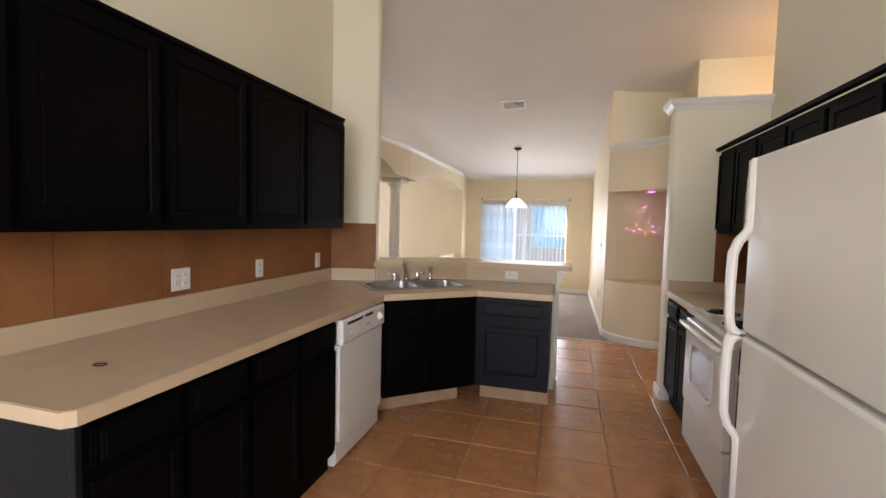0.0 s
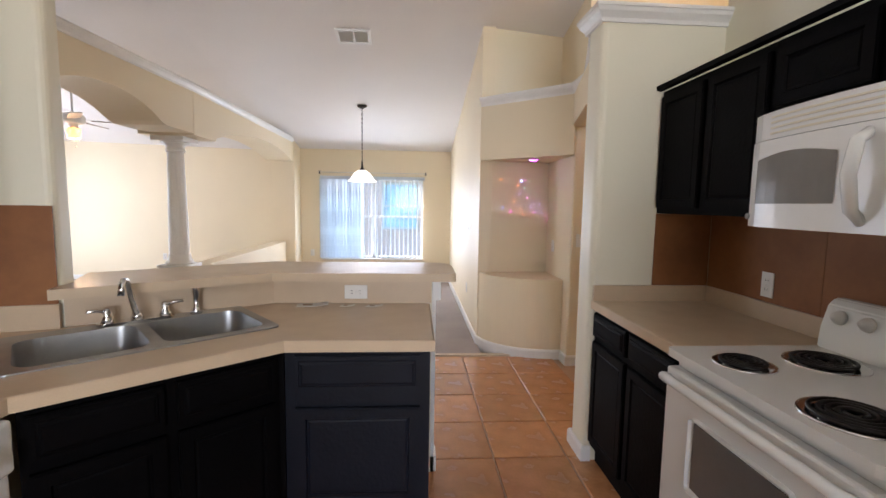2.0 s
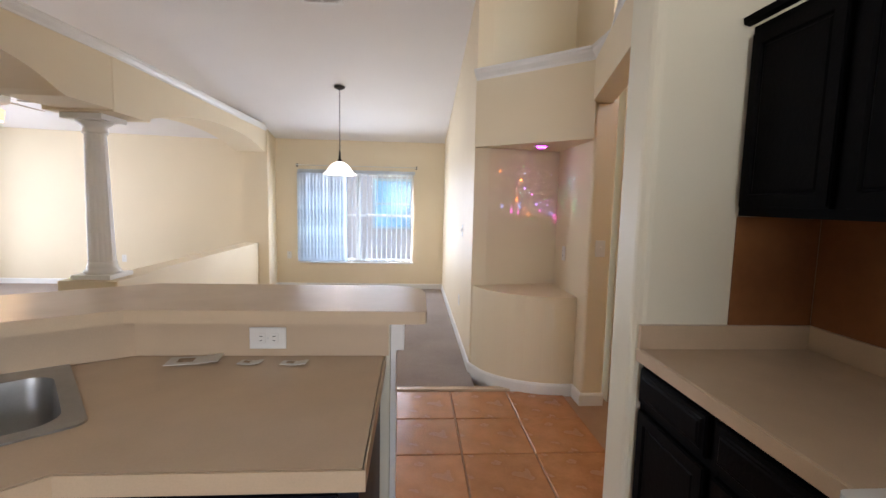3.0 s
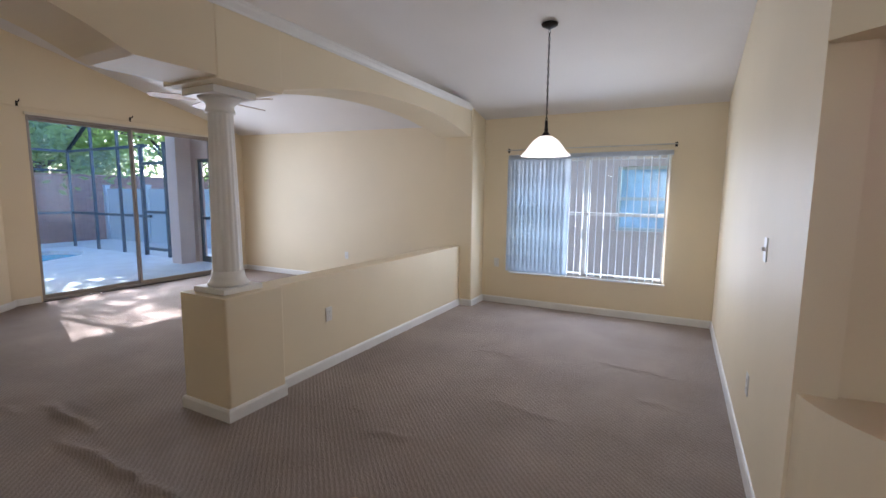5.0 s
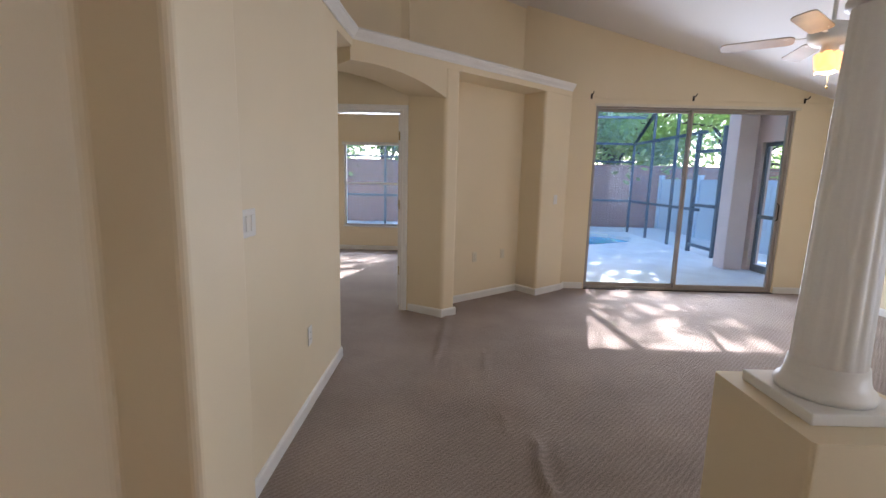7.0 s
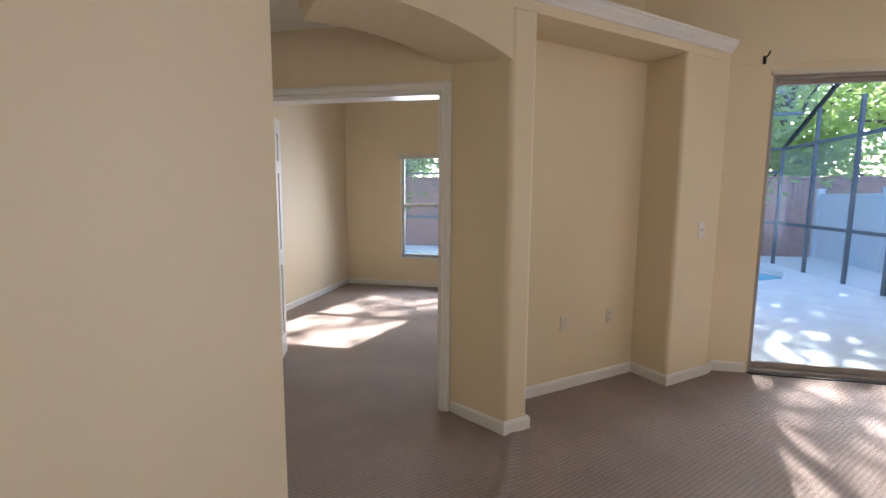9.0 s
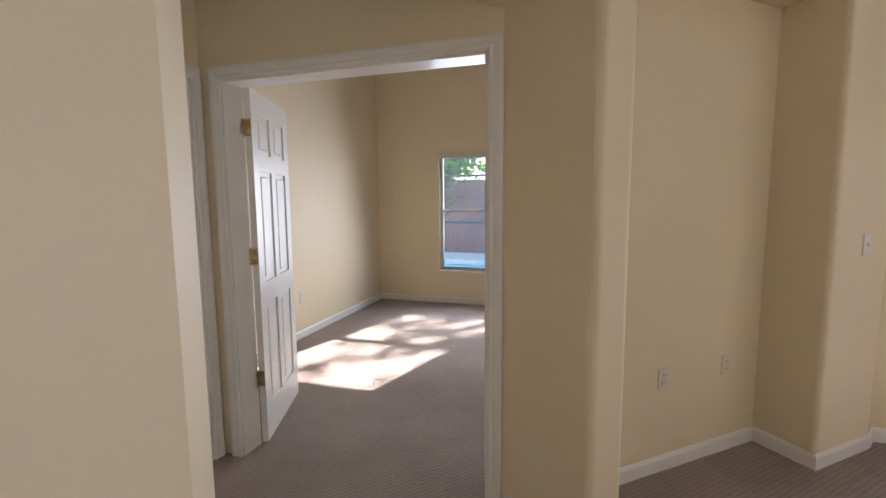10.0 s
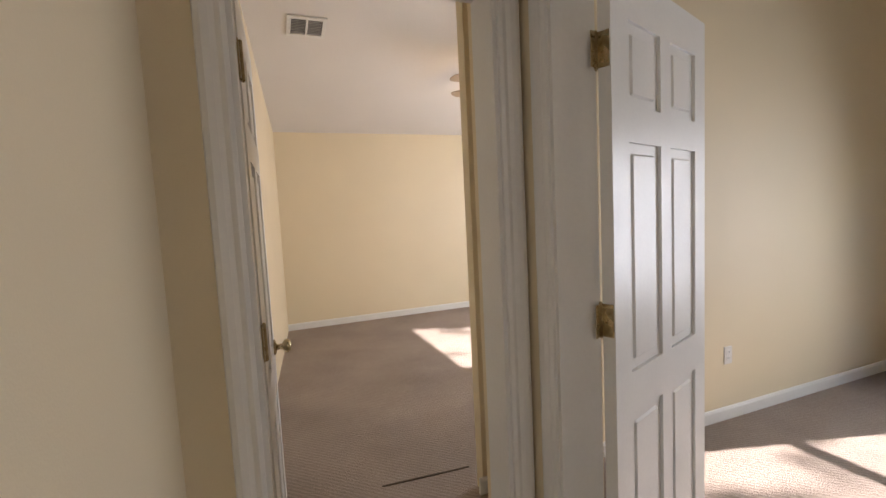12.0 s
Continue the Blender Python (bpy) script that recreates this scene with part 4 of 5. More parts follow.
GRIP = [(-0.060, 0.0), (-0.060, 0.20), (-0.066, 0.23), (-0.092, 0.265), (-0.104, 0.30), (-0.106, 0.40), (-0.104, 0.50), (-0.098, 0.535), (-0.066, 0.545)]
smooth(part("handle", fridge_handle([(y, FH - 0.006 - z) for y, z in GRIP]), "plastic", fr, "white moulded handle strip"))
smooth(part("handle", fridge_handle([(y, SP - 0.555 + z) for y, z in GRIP][::-1]), "plastic", fr, "white moulded handle strip"))
part("edge_strip", cbox(0.004, 0.030, -0.080, -0.068, 0.09, SP - 0.56, 0.004), "plastic", fr)
part("badge", cbox(0.010, 0.032, -0.0855, -0.0835, FH - 0.10, FH - 0.07, 0.0008), "steel", fr, "small grey badge")

# range
rg = thing("electric_range", place(0.86, 3.56, 0.0, -90), "white electric range with four coil burners and oven window", "range")
RW = 0.758
part("body", cbox(0.002, RW - 0.002, 0.02, 0.63, 0.03, 0.885), "white", rg)
part("drawer", cbox(0.004, RW - 0.004, -0.02, 0.02, 0.07, 0.315, 0.008), "white", rg)
od = part("oven_door", cbox(0.004, RW - 0.004, -0.028, 0.02, 0.325, 0.85, 0.010), "white", rg)
part("window_trim", cbox(0.175, RW - 0.175, -0.034, -0.026, 0.48, 0.735, 0.02, None, 3), "white", od)
part("window", cbox(0.19, RW - 0.19, -0.037, -0.03, 0.495, 0.72, 0.002), "smoke", od, "smoked glass oven window")
hb = tube(B(), [(0.03, -0.03, 0.81), (0.05, -0.065, 0.825), (0.12, -0.072, 0.83), (RW / 2, -0.074, 0.83), (RW - 0.12, -0.072, 0.83), (RW - 0.05, -0.065, 0.825), (RW - 0.03, -0.03, 0.81)], 0.017, 10)
smooth(part("handle", hb, "white", od, "white bar handle"))
top_bm = slab(rrect(-0.002, RW + 0.002, -0.03, 0.60, 0.02), [], 0.888, 0.917)
part("cooktop", top_bm, "white", rg)
for x, y, r in ((0.19, 0.12, 0.075), (0.56, 0.12, 0.10), (0.19, 0.40, 0.10), (0.56, 0.40, 0.075)):
    bn = part("drip_bowl", lathe(B(), [(r + 0.018, 0.917), (r + 0.016, 0.922), (r + 0.006, 0.921), (r * 0.9, 0.9185), (0.0, 0.918)], 28, Matrix.Translation((x, y, 0))), "chrome", rg, "chrome drip bowl")
    smooth(bn)
    turns = 4
    pts = [((r * (0.22 + 0.76 * i / (turns * 20))) * math.cos(i * math.pi / 10) + x, (r * (0.22 + 0.76 * i / (turns * 20))) * math.sin(i * math.pi / 10) + y, 0.928) for i in range(turns * 20 + 1)]
    smooth(part("burner_coil", tube(B(), pts, 0.0062, 6), "coil", bn, "black spiral burner coil"))
    part("coil_support", box(cbox(x - r * 0.95, x + r * 0.95, y - 0.003, y + 0.003, 0.9195, 0.9225), x - 0.003, x + 0.003, y - r * 0.95, y + r * 0.95, 0.9196, 0.9224), "steel", bn)
bg = B()
prof = [(0.545, 0.917), (0.558, 0.99), (0.575, 1.075), (0.60, 1.10), (0.64, 1.10), (0.64, 0.917)]
vs = [[bg.verts.new((x, y, z)) for y, z in prof] for x in (0.0, RW)]
for i in range(len(prof)):
    bg.faces.new((vs[0][i], vs[0][(i + 1) % 6], vs[1][(i + 1) % 6], vs[1][i]))
bg.faces.new(vs[0])
bg.faces.new(vs[1][::-1])
bmesh.ops.bevel(bg, geom=bg.edges[:], offset=0.006, segments=2, affect="EDGES")
guard = part("backguard", bg, "white", rg, "white sloped control panel")
for x in (0.07, 0.17, 0.56, 0.69):
    smooth(part("knob", lathe(B(), [(0.026, 0.0), (0.024, 0.012), (0.014, 0.016), (0.013, 0.03), (0.0, 0.032)], 20, pose(x, 0.562, 1.04, 80, 0, 0)), "plastic", guard))
smooth(part("timer_dial", lathe(B(), [(0.032, 0.0), (0.03, 0.012), (0.018, 0.016), (0.016, 0.032), (0.0, 0.034)], 24, pose(0.36, 0.562, 1.04, 80, 0, 0)), "plastic", guard))
part("marking", cbox(0.34, 0.40, 0.5525, 0.556, 0.985, 0.990), "grey", guard, "grey printed marking")

# microwave over the range
mw = thing("microwave", place(1.13, 3.612, 1.355, -90), "white over-the-range microwave with curved handle", "microwave")
MW_W, MW_H = 0.778, 0.395
part("body", cbox(0, MW_W, 0.03, 0.385, 0.0, MW_H, 0.006), "white", mw)
face = B()
n = 14
pts = [(MW_W * i / n, 0.012 - 0.055 * math.sin(math.pi * min(1.0, max(0.0, (i / n)))) ** 0.6) for i in range(n + 1)]
prism(face, pts + [(MW_W, 0.03), (0, 0.03)], 0.004, 0.30)
dr = part("door", face, "white", mw)
vent = B()
prism(vent, [(x, y + 0.004) for x, y in pts] + [(MW_W, 0.03), (0, 0.03)], 0.303, MW_H)
vg = part("vent_grille", vent, "white", mw)
# no openings: almond strips on the face paint the slots' shade
for k in range(4):
    bm = B()
    z = 0.318 + k * 0.018
    prism(bm, [(x, y - 0.0005) for x, y in pts[2:9]] + [(x, y + 0.006) for x, y in pts[2:9]][::-1], z, z + 0.006)
    part("slot", bm, "almond", vg, "almond strip painted as the shade of a vent slot")
    bm = B()
    prism(bm, [(x, y - 0.0005) for x, y in pts[8:13]] + [(x, y + 0.006) for x, y in pts[8:13]][::-1], z, z + 0.006)
    part("slot", bm, "almond", vg, "almond strip painted as the shade of a vent slot")
bm = B()
wz0, wz1 = 0.085, 0.235
low_l = pts[1:8]
ring = [bm.verts.new((x, y - 0.003, wz0)) for x, y in low_l] + [bm.verts.new((x, y - 0.003, wz1 + 0.02 * math.sin(math.pi * i / 6))) for i, (x, y) in reversed(list(enumerate(low_l)))]
m_ = len(low_l)
for i in range(m_ - 1):
    bm.faces.new((ring[i], ring[i + 1], ring[2 * m_ - 2 - i], ring[2 * m_ - 1 - i]))
bmesh.ops.solidify(bm, geom=bm.faces[:], thickness=0.002)
M["mwglass"] = material("grey_microwave_window", (0.42, 0.40, 0.37), 0.18, scale=6, vary=0.1, fine=900, bump=0.0)
part("window", bm, "mwglass", dr, "grey perforated window")
hx = MW_W * 0.60
smooth(part("handle", tube(B(), [(hx, -0.035, 0.275), (hx + 0.005, -0.075, 0.25), (hx + 0.008, -0.095, 0.16), (hx + 0.005, -0.075, 0.065), (hx, -0.035, 0.035)], [0.016, 0.017, 0.018, 0.017, 0.016], 10), "white", dr, "curved white handle"))
kp = part("keypad", cbox(MW_W * 0.72, MW_W * 0.89, -0.043, -0.02, 0.05, 0.275, 0.002, pose(0, 0, 0, 0, 0, 0)), "plastic", mw)
part("display", cbox(MW_W * 0.745, MW_W * 0.865, -0.045, -0.042, 0.235, 0.262), "black", kp, "black display")
for k, z in enumerate((0.20, 0.182, 0.164, 0.095, 0.08)):
    part("marking", cbox(MW_W * 0.74, MW_W * (0.85 if k % 2 else 0.87), -0.0445, -0.0425, z, z + 0.006), "grey", kp, "grey printed marking")
smooth(part("badge", lathe(B(), [(0.012, 0), (0.01, 0.002), (0, 0.002)], 14, pose(0.035, -0.02, 0.04, 90, 0, 0)), "grey", dr, "round grey badge"))

# fallen key and ring on the counter
bm = B()
tube(bm, [(0.02 * math.cos(a / 8 * math.pi), 0.02 * math.sin(a / 8 * math.pi) * 0.7, 0.003) for a in range(17)], 0.002, 6)
tagged(part("metal_ring", bm, "bronze"), "small dark ring lying on the counter", "ring").matrix_basis = place(-1.42, 1.48, TOP + 0.001, 20)

# ---- column, lamps, fans ----
col = thing("column", (-2.382, 6.548, 0.765), "white fluted round column with square base on the pedestal", "column")
part("plinth", cbox(-0.145, 0.145, -0.145, 0.145, 0.0, 0.035, 0.004), "trim", col)
smooth(part("base", lathe(B(), [(0.120, 0.035), (0.125, 0.047), (0.120, 0.060), (0.110, 0.068), (0.102, 0.09), (0.096, 0.13)], 32), "trim", col))
bm = B()
rings = []
for k in range(15):
    f = k / 14
    r = 0.092 - 0.020 * f ** 1.1
    z = 0.13 + f * 0.98
    ring = []
    for i in range(96):
        a = 2 * math.pi * i / 96
        flute = 0.004 * max(0.0, math.cos(a * 16)) if 0.04 < f < 0.96 else 0.0
        ring.append(bm.verts.new(((r - flute) * math.cos(a), (r - flute) * math.sin(a), z)))
    rings.append(ring)
for a, b in zip(rings, rings[1:]):
    for i in range(96):
        bm.faces.new((a[i], a[(i + 1) % 96], b[(i + 1) % 96], b[i]))
smooth(part("shaft", bm, "trim", col))
smooth(part("capital", lathe(B(), [(0.072, 1.11), (0.086, 1.115), (0.086, 1.13), (0.080, 1.14), (0.082, 1.165), (0.112, 1.185), (0.126, 1.205)], 32), "trim", col))
part("abacus", cbox(-0.148, 0.148, -0.148, 0.148, 1.205, 1.249, 0.004), "trim", col)

# dining pendant
PX, PY = -0.808, 8.31
pz = ceil_z(PX, PY)
pd = thing("pendant_lamp", (PX, PY, 0), "white glass bowl pendant lamp on a dark chain", "lamp")
smooth(part("canopy", lathe(B(), [(0.065, pz - 0.002), (0.062, pz - 0.018), (0.03, pz - 0.035), (0.008, pz - 0.045)], 24), "bronze", pd))
bm = B()
z = pz - 0.045
k = 0
while z > 1.99:
    pts = [(0.007 * math.cos(a / 5 * math.pi), 0.0, z - 0.016 + 0.017 * math.sin(a / 5 * math.pi)) for a in range(11)]
    tube(bm, pts, 0.0028, 5, pose(0, 0, 0, 0, 0, 90 * (k % 2)))
    z -= 0.028
    k += 1
tube(bm, [(0.004, 0.004, pz - 0.04), (-0.003, 0.003, 2.4), (0.003, -0.003, 1.95)], 0.002, 5)
part("chain", bm, "bronze", pd)
smooth(part("stem", lathe(B(), [(0.004, 1.99), (0.012, 1.985), (0.012, 1.93), (0.018, 1.92), (0.012, 1.905), (0.02, 1.895), (0.035, 1.875), (0.036, 1.862)], 16), "bronze", pd))
smooth(part("shade", lathe(B(), [(0.034, 1.868), (0.055, 1.862), (0.095, 1.835), (0.13, 1.795), (0.155, 1.755), (0.19, 1.722), (0.198, 1.712), (0.192, 1.712), (0.15, 1.745), (0.12, 1.795), (0.09, 1.83), (0.05, 1.856), (0.03, 1.86)], 40), "shade", pd, "white frosted glass bowl shade"))
lp = new("pendant_bulb_light", bpy.data.lights.new("pendant_bulb_light", "POINT"))
lp.data.energy, lp.data.color, lp.data.shadow_soft_size = 1, (1.0, 0.86, 0.68), 0.05
lp.location = (PX, PY, 1.73)


def ceiling_fan(at, top, label, turn, lit, spread=0.62):
    f = thing("ceiling_fan", (at[0], at[1], at[2]), label, "ceiling fan")
    smooth(part("canopy", lathe(B(), [(0.07, top - at[2]), (0.068, top - at[2] - 0.03), (0.02, top - at[2] - 0.07)], 24), "trim", f))
    smooth(part("downrod", tube(B(), [(0, 0, top - at[2] - 0.06), (0, 0, 0.06)], 0.013, 10), "trim", f))
    smooth(part("motor", lathe(B(), [(0.03, 0.085), (0.06, 0.075), (0.115, 0.055), (0.13, 0.02), (0.125, -0.03), (0.10, -0.055), (0.05, -0.065), (0.05, -0.10), (0.03, -0.115)], 32), "trim", f))
    for i in range(5):
        a = turn + 72 * i
        bl = B()
        pts = rrect(0.19, spread, -0.065, 0.065, 0.045)
        prism(bl, pts, -0.012, -0.004, pose(0, 0, 0, 10, 0, 0))
        b = part("blade", bl, "oak", f, "wooden fan blade")
        b.matrix_basis = pose(0, 0, 0, 0, 0, a)
        arm = part("blade_arm", prism(B(), [(0.09, -0.02), (0.16, -0.012), (0.25, -0.045), (0.25, 0.045), (0.16, 0.012), (0.09, 0.02)], -0.006, -0.002), "trim", b)
    for i in range(4 if lit else 1):
        a = 45 + 90 * i
        m = pose(0, 0, -0.10, 0, 0, a) @ pose(0.055, 0, -0.02, 0, 32 if lit else 0, 0)
        smooth(part("lamp_shade", lathe(B(), [(0.022, 0.01), (0.03, -0.005), (0.045, -0.04), (0.055, -0.075), (0.07, -0.095), (0.066, -0.095), (0.05, -0.072), (0.03, -0.02)], 20, m), "warm_shade", f, "lit frosted glass lamp shade"))
    smooth(part("pull_chain", tube(B(), [(0.02, 0, -0.115), (0.02, 0.002, -0.32)], 0.0025, 5), "brass", f))
    smooth(part("chain_bob", lathe(B(), [(0.0, -0.345), (0.008, -0.338), (0.006, -0.325), (0.0, -0.318)], 8, Matrix.Translation((0.02, 0.002, 0))), "brass", f))
    return f


ceiling_fan((-4.25, 7.89, 2.38), ceil_z(-4.25, 7.89) + 0.01, "white ceiling fan with wooden blades and lit shades", 20, True)
ll = new("fan_bulb_light", bpy.data.lights.new("fan_bulb_light", "POINT"))
ll.data.energy, ll.data.color, ll.data.shadow_soft_size = 1.4, (1.0, 0.68, 0.36), 0.08
ll.location = (-4.25, 7.89, 2.10)
ceiling_fan((-7.2, 0.6, 2.62), 2.46 + 0.22 * 2.07 + 0.01, "white ceiling fan with dark blades and lit shade", 12, False, 0.55)
ml = new("bedroom_fan_bulb_light", bpy.data.lights.new("bedroom_fan_bulb_light", "POINT"))
ml.data.energy, ml.data.color, ml.data.shadow_soft_size = 2.2, (1.0, 0.75, 0.45), 0.06
ml.location = (-7.2, 0.6, 2.34)

# purple party bulb in the niche, with its coloured spots
nb = thing("recessed_light", (1.02, 6.22, 1.853), "recessed niche downlight with a glowing purple bulb", "lamp")
smooth(part("ring", lathe(B(), [(0.055, 0.0), (0.058, -0.005), (0.045, -0.008), (0.042, 0.0)], 28), "trim", nb))
smooth(part("bulb", lathe(B(), [(0.040, -0.002), (0.034, -0.012), (0.018, -0.018), (0.0, -0.020)], 24), "purple", nb, "glowing purple bulb"))
SPOTS = [(0.15, 0.25, 1.0), (1.0, 0.25, 0.05), (0.05, 0.9, 0.3), (0.9, 0.08, 0.8), (0.25, 0.15, 1.0), (0.1, 0.7, 0.9)]
random.seed(5)
for i in range(40):
    d = new("party_bulb_beam", bpy.data.lights.new("party_bulb_beam", "SPOT"))
    d.data.energy, d.data.color, d.data.spot_size, d.data.spot_blend, d.data.shadow_soft_size = 7.5, SPOTS[i % 6], radians(random.uniform(1.8, 3.0)), 0.3, 0.002
    if i % 3 == 2:
        tgt = (1.26, random.uniform(6.15, 6.45), random.uniform(1.42, 1.70))
    else:
        tgt = (min(1.22, max(0.68, random.gauss(1.0, 0.13))), 6.52, random.uniform(1.38, 1.70))
    d.matrix_world = look((1.02, 6.22, 1.826), tgt)

# warm lamp of the side passage, up under its ceiling
hl = new("passage_bulb_light", bpy.data.lights.new("passage_bulb_light", "POINT"))
hl.data.energy, hl.data.color, hl.data.shadow_soft_size = 1.5, (1.0, 0.55, 0.22), 0.08
hl.location = (2.1, 5.25, 2.75)
# ceiling vents


def vent(m, w, h, label, tilt=32, behind="plastic"):
    v = thing("ceiling_vent", m, label, "vent")
    bm = B()
    for a in ((-w / 2, w / 2, -h / 2, -h / 2 + 0.03), (-w / 2, w / 2, h / 2 - 0.03, h / 2), (-w / 2, -w / 2 + 0.03, -h / 2 + 0.03, h / 2 - 0.03), (w / 2 - 0.03, w / 2, -h / 2 + 0.03, h / 2 - 0.03)):
        box(bm, *a, -0.012, 0.0)
    part("frame", bm, "trim", v)
    part("backing", cbox(-w / 2 + 0.03, w / 2 - 0.03, -h / 2 + 0.03, h / 2 - 0.03, -0.002, 0.0), behind, v)
    part("divider", cbox(-0.008, 0.008, -h / 2 + 0.03, h / 2 - 0.03, -0.013, -0.003), "trim", v)
    n = max(4, int((h - 0.06) / 0.02))
    for i in range(n):
        y = -h / 2 + 0.03 + (i + 0.5) * (h - 0.06) / n
        part("slat", cbox(-w / 2 + 0.03, w / 2 - 0.03, -0.0065, 0.0065, -0.001, 0.001, 0, Matrix.Translation((0, y, -0.007)) @ pose(0, 0, 0, tilt, 0, 0)), "trim", v)
    return v


SL = math.degrees(math.atan(-0.2155))
vent(Matrix.Translation((-0.71, 6.72, ceil_z(-0.71, 6.72) - 0.002)) @ pose(0, 0, 0, SL, 0, 0), 0.34, 0.26, "white metal ceiling vent with slats")
vent(Matrix.Translation((-5.43, 0.70, 2.46 + 0.22 * 2.17 - 0.002)) @ pose(0, 0, 0, 12.4, 0, 0), 0.30, 0.26, "white metal ceiling vent with slats", -32, "grey")

# switches and outlets of the other rooms
wallplate(place(0.555, 7.21, 1.146, -90), "toggle", "white light switch on the cream dining wall")
wallplate(place(0.555, 7.386, 0.42, -90), "outlet", "white wall outlet on the cream dining wall")
wallplate(place(-2.24, 7.32, 0.44, 90), "outlet", "white wall outlet on the half wall")
wallplate(place(-1.886, 10.095, 0.53, 0), "outlet", "white wall outlet under the dining window")
wallplate(place(-2.895, 4.601, 1.2, 180), "rocker", "white triple rocker switch on the hall wall", gangs=3)
wallplate(place(-3.665, 4.605, 0.45, 180), "outlet", "white wall outlet on the hall wall")
dv = math.degrees(math.atan2(DN.y, DN.x)) + 90
wallplate(Matrix.Translation((*diag(1.78, 0.0), 1.165)) @ pose(0, 0, 0, 0, 0, dv), "toggle", "white light switch on the slanted wall")
wallplate(Matrix.Translation((*diag(0.75, -0.32), 0.50)) @ pose(0, 0, 0, 0, 0, dv), "outlet", "cream wall outlet inside the tall niche", "almond")
wallplate(Matrix.Translation((*diag(1.22, -0.32), 0.50)) @ pose(0, 0, 0, 0, 0, dv), "outlet", "cream wall outlet inside the tall niche", "almond")
wallplate(place(1.277, 6.35, 1.03, -90), "outlet", "white wall outlet inside the corner niche")
wallplate(place(1.36, 5.859, 1.12, 0), "toggle", "white light switch beside the side passage")
wallplate(place(-5.80, 2.985, 1.195, 90), "rocker", "cream double rocker switch beside the doorway", "almond", 2)
wallplate(place(-7.67, 2.58, 0.42, 180), "outlet", "white wall outlet on the bedroom wall")
wallplate(place(-4.5, 10.248, 0.42, 0), "outlet", "white wall outlet on the living room wall")

# ---- doors and casings ----
CAS = [(0.0, 0.0), (0.0, 0.012), (0.010, 0.017), (0.022, 0.013), (0.034, 0.018), (0.050, 0.020), (0.062, 0.016), (0.066, 0.0)]


def casing(m, w, h, label):
    """Moulded trim round an opening; local x across, y out of the wall towards the viewer, z up."""
    c = tagged(new("door_casing"), label, "trim", "", "structure")
    c.matrix_basis = m
    for s, x in ((-1, 0.0), (1, w)):
        t = B()
        lo = [t.verts.new((x + s * o, -u, 0.0)) for o, u in CAS]
        hi = [t.verts.new((x + s * o, -u, h + o)) for o, u in CAS]
        k = len(CAS)
        for i in range(k):
            t.faces.new((lo[i], lo[(i + 1) % k], hi[(i + 1) % k], hi[i]))
        t.faces.new(lo)
        t.faces.new(hi)
        part("side_casing", t, "trim", c)
    t = B()
    a = [t.verts.new((-o, -u, h + o)) for o, u in CAS]
    b = [t.verts.new((w + o, -u, h + o)) for o, u in CAS]
    for i in range(len(CAS)):
        t.faces.new((a[i], a[(i + 1) % len(CAS)], b[(i + 1) % len(CAS)], b[i]))
    t.faces.new(a)
    t.faces.new(b)
    part("head_casing", t, "trim", c)
    return c


def jamb(x0, x1, y0, y1, h, label, axis):
    """A white lining through an opening with a stop."""
    j = tagged(new("door_jamb"), label, "trim", "", "structure")
    if axis == "y":
        part("side_jamb", cbox(x0, x1, y0, y0 + 0.018, 0.0, h), "trim", j)
        part("side_jamb", cbox(x0, x1, y1 - 0.018, y1, 0.0, h), "trim", j)
        part("head_jamb", cbox(x0, x1, y0 + 0.018, y1 - 0.018, h - 0.018, h), "trim", j)
    else:
        part("side_jamb", cbox(x0, x0 + 0.018, y0, y1, 0.0, h), "trim", j)
        part("side_jamb", cbox(x1 - 0.018, x1, y0, y1, 0.0, h), "trim", j)
        part("head_jamb", cbox(x0 + 0.018, x1 - 0.018, y0, y1, h - 0.018, h), "trim", j)
    return j


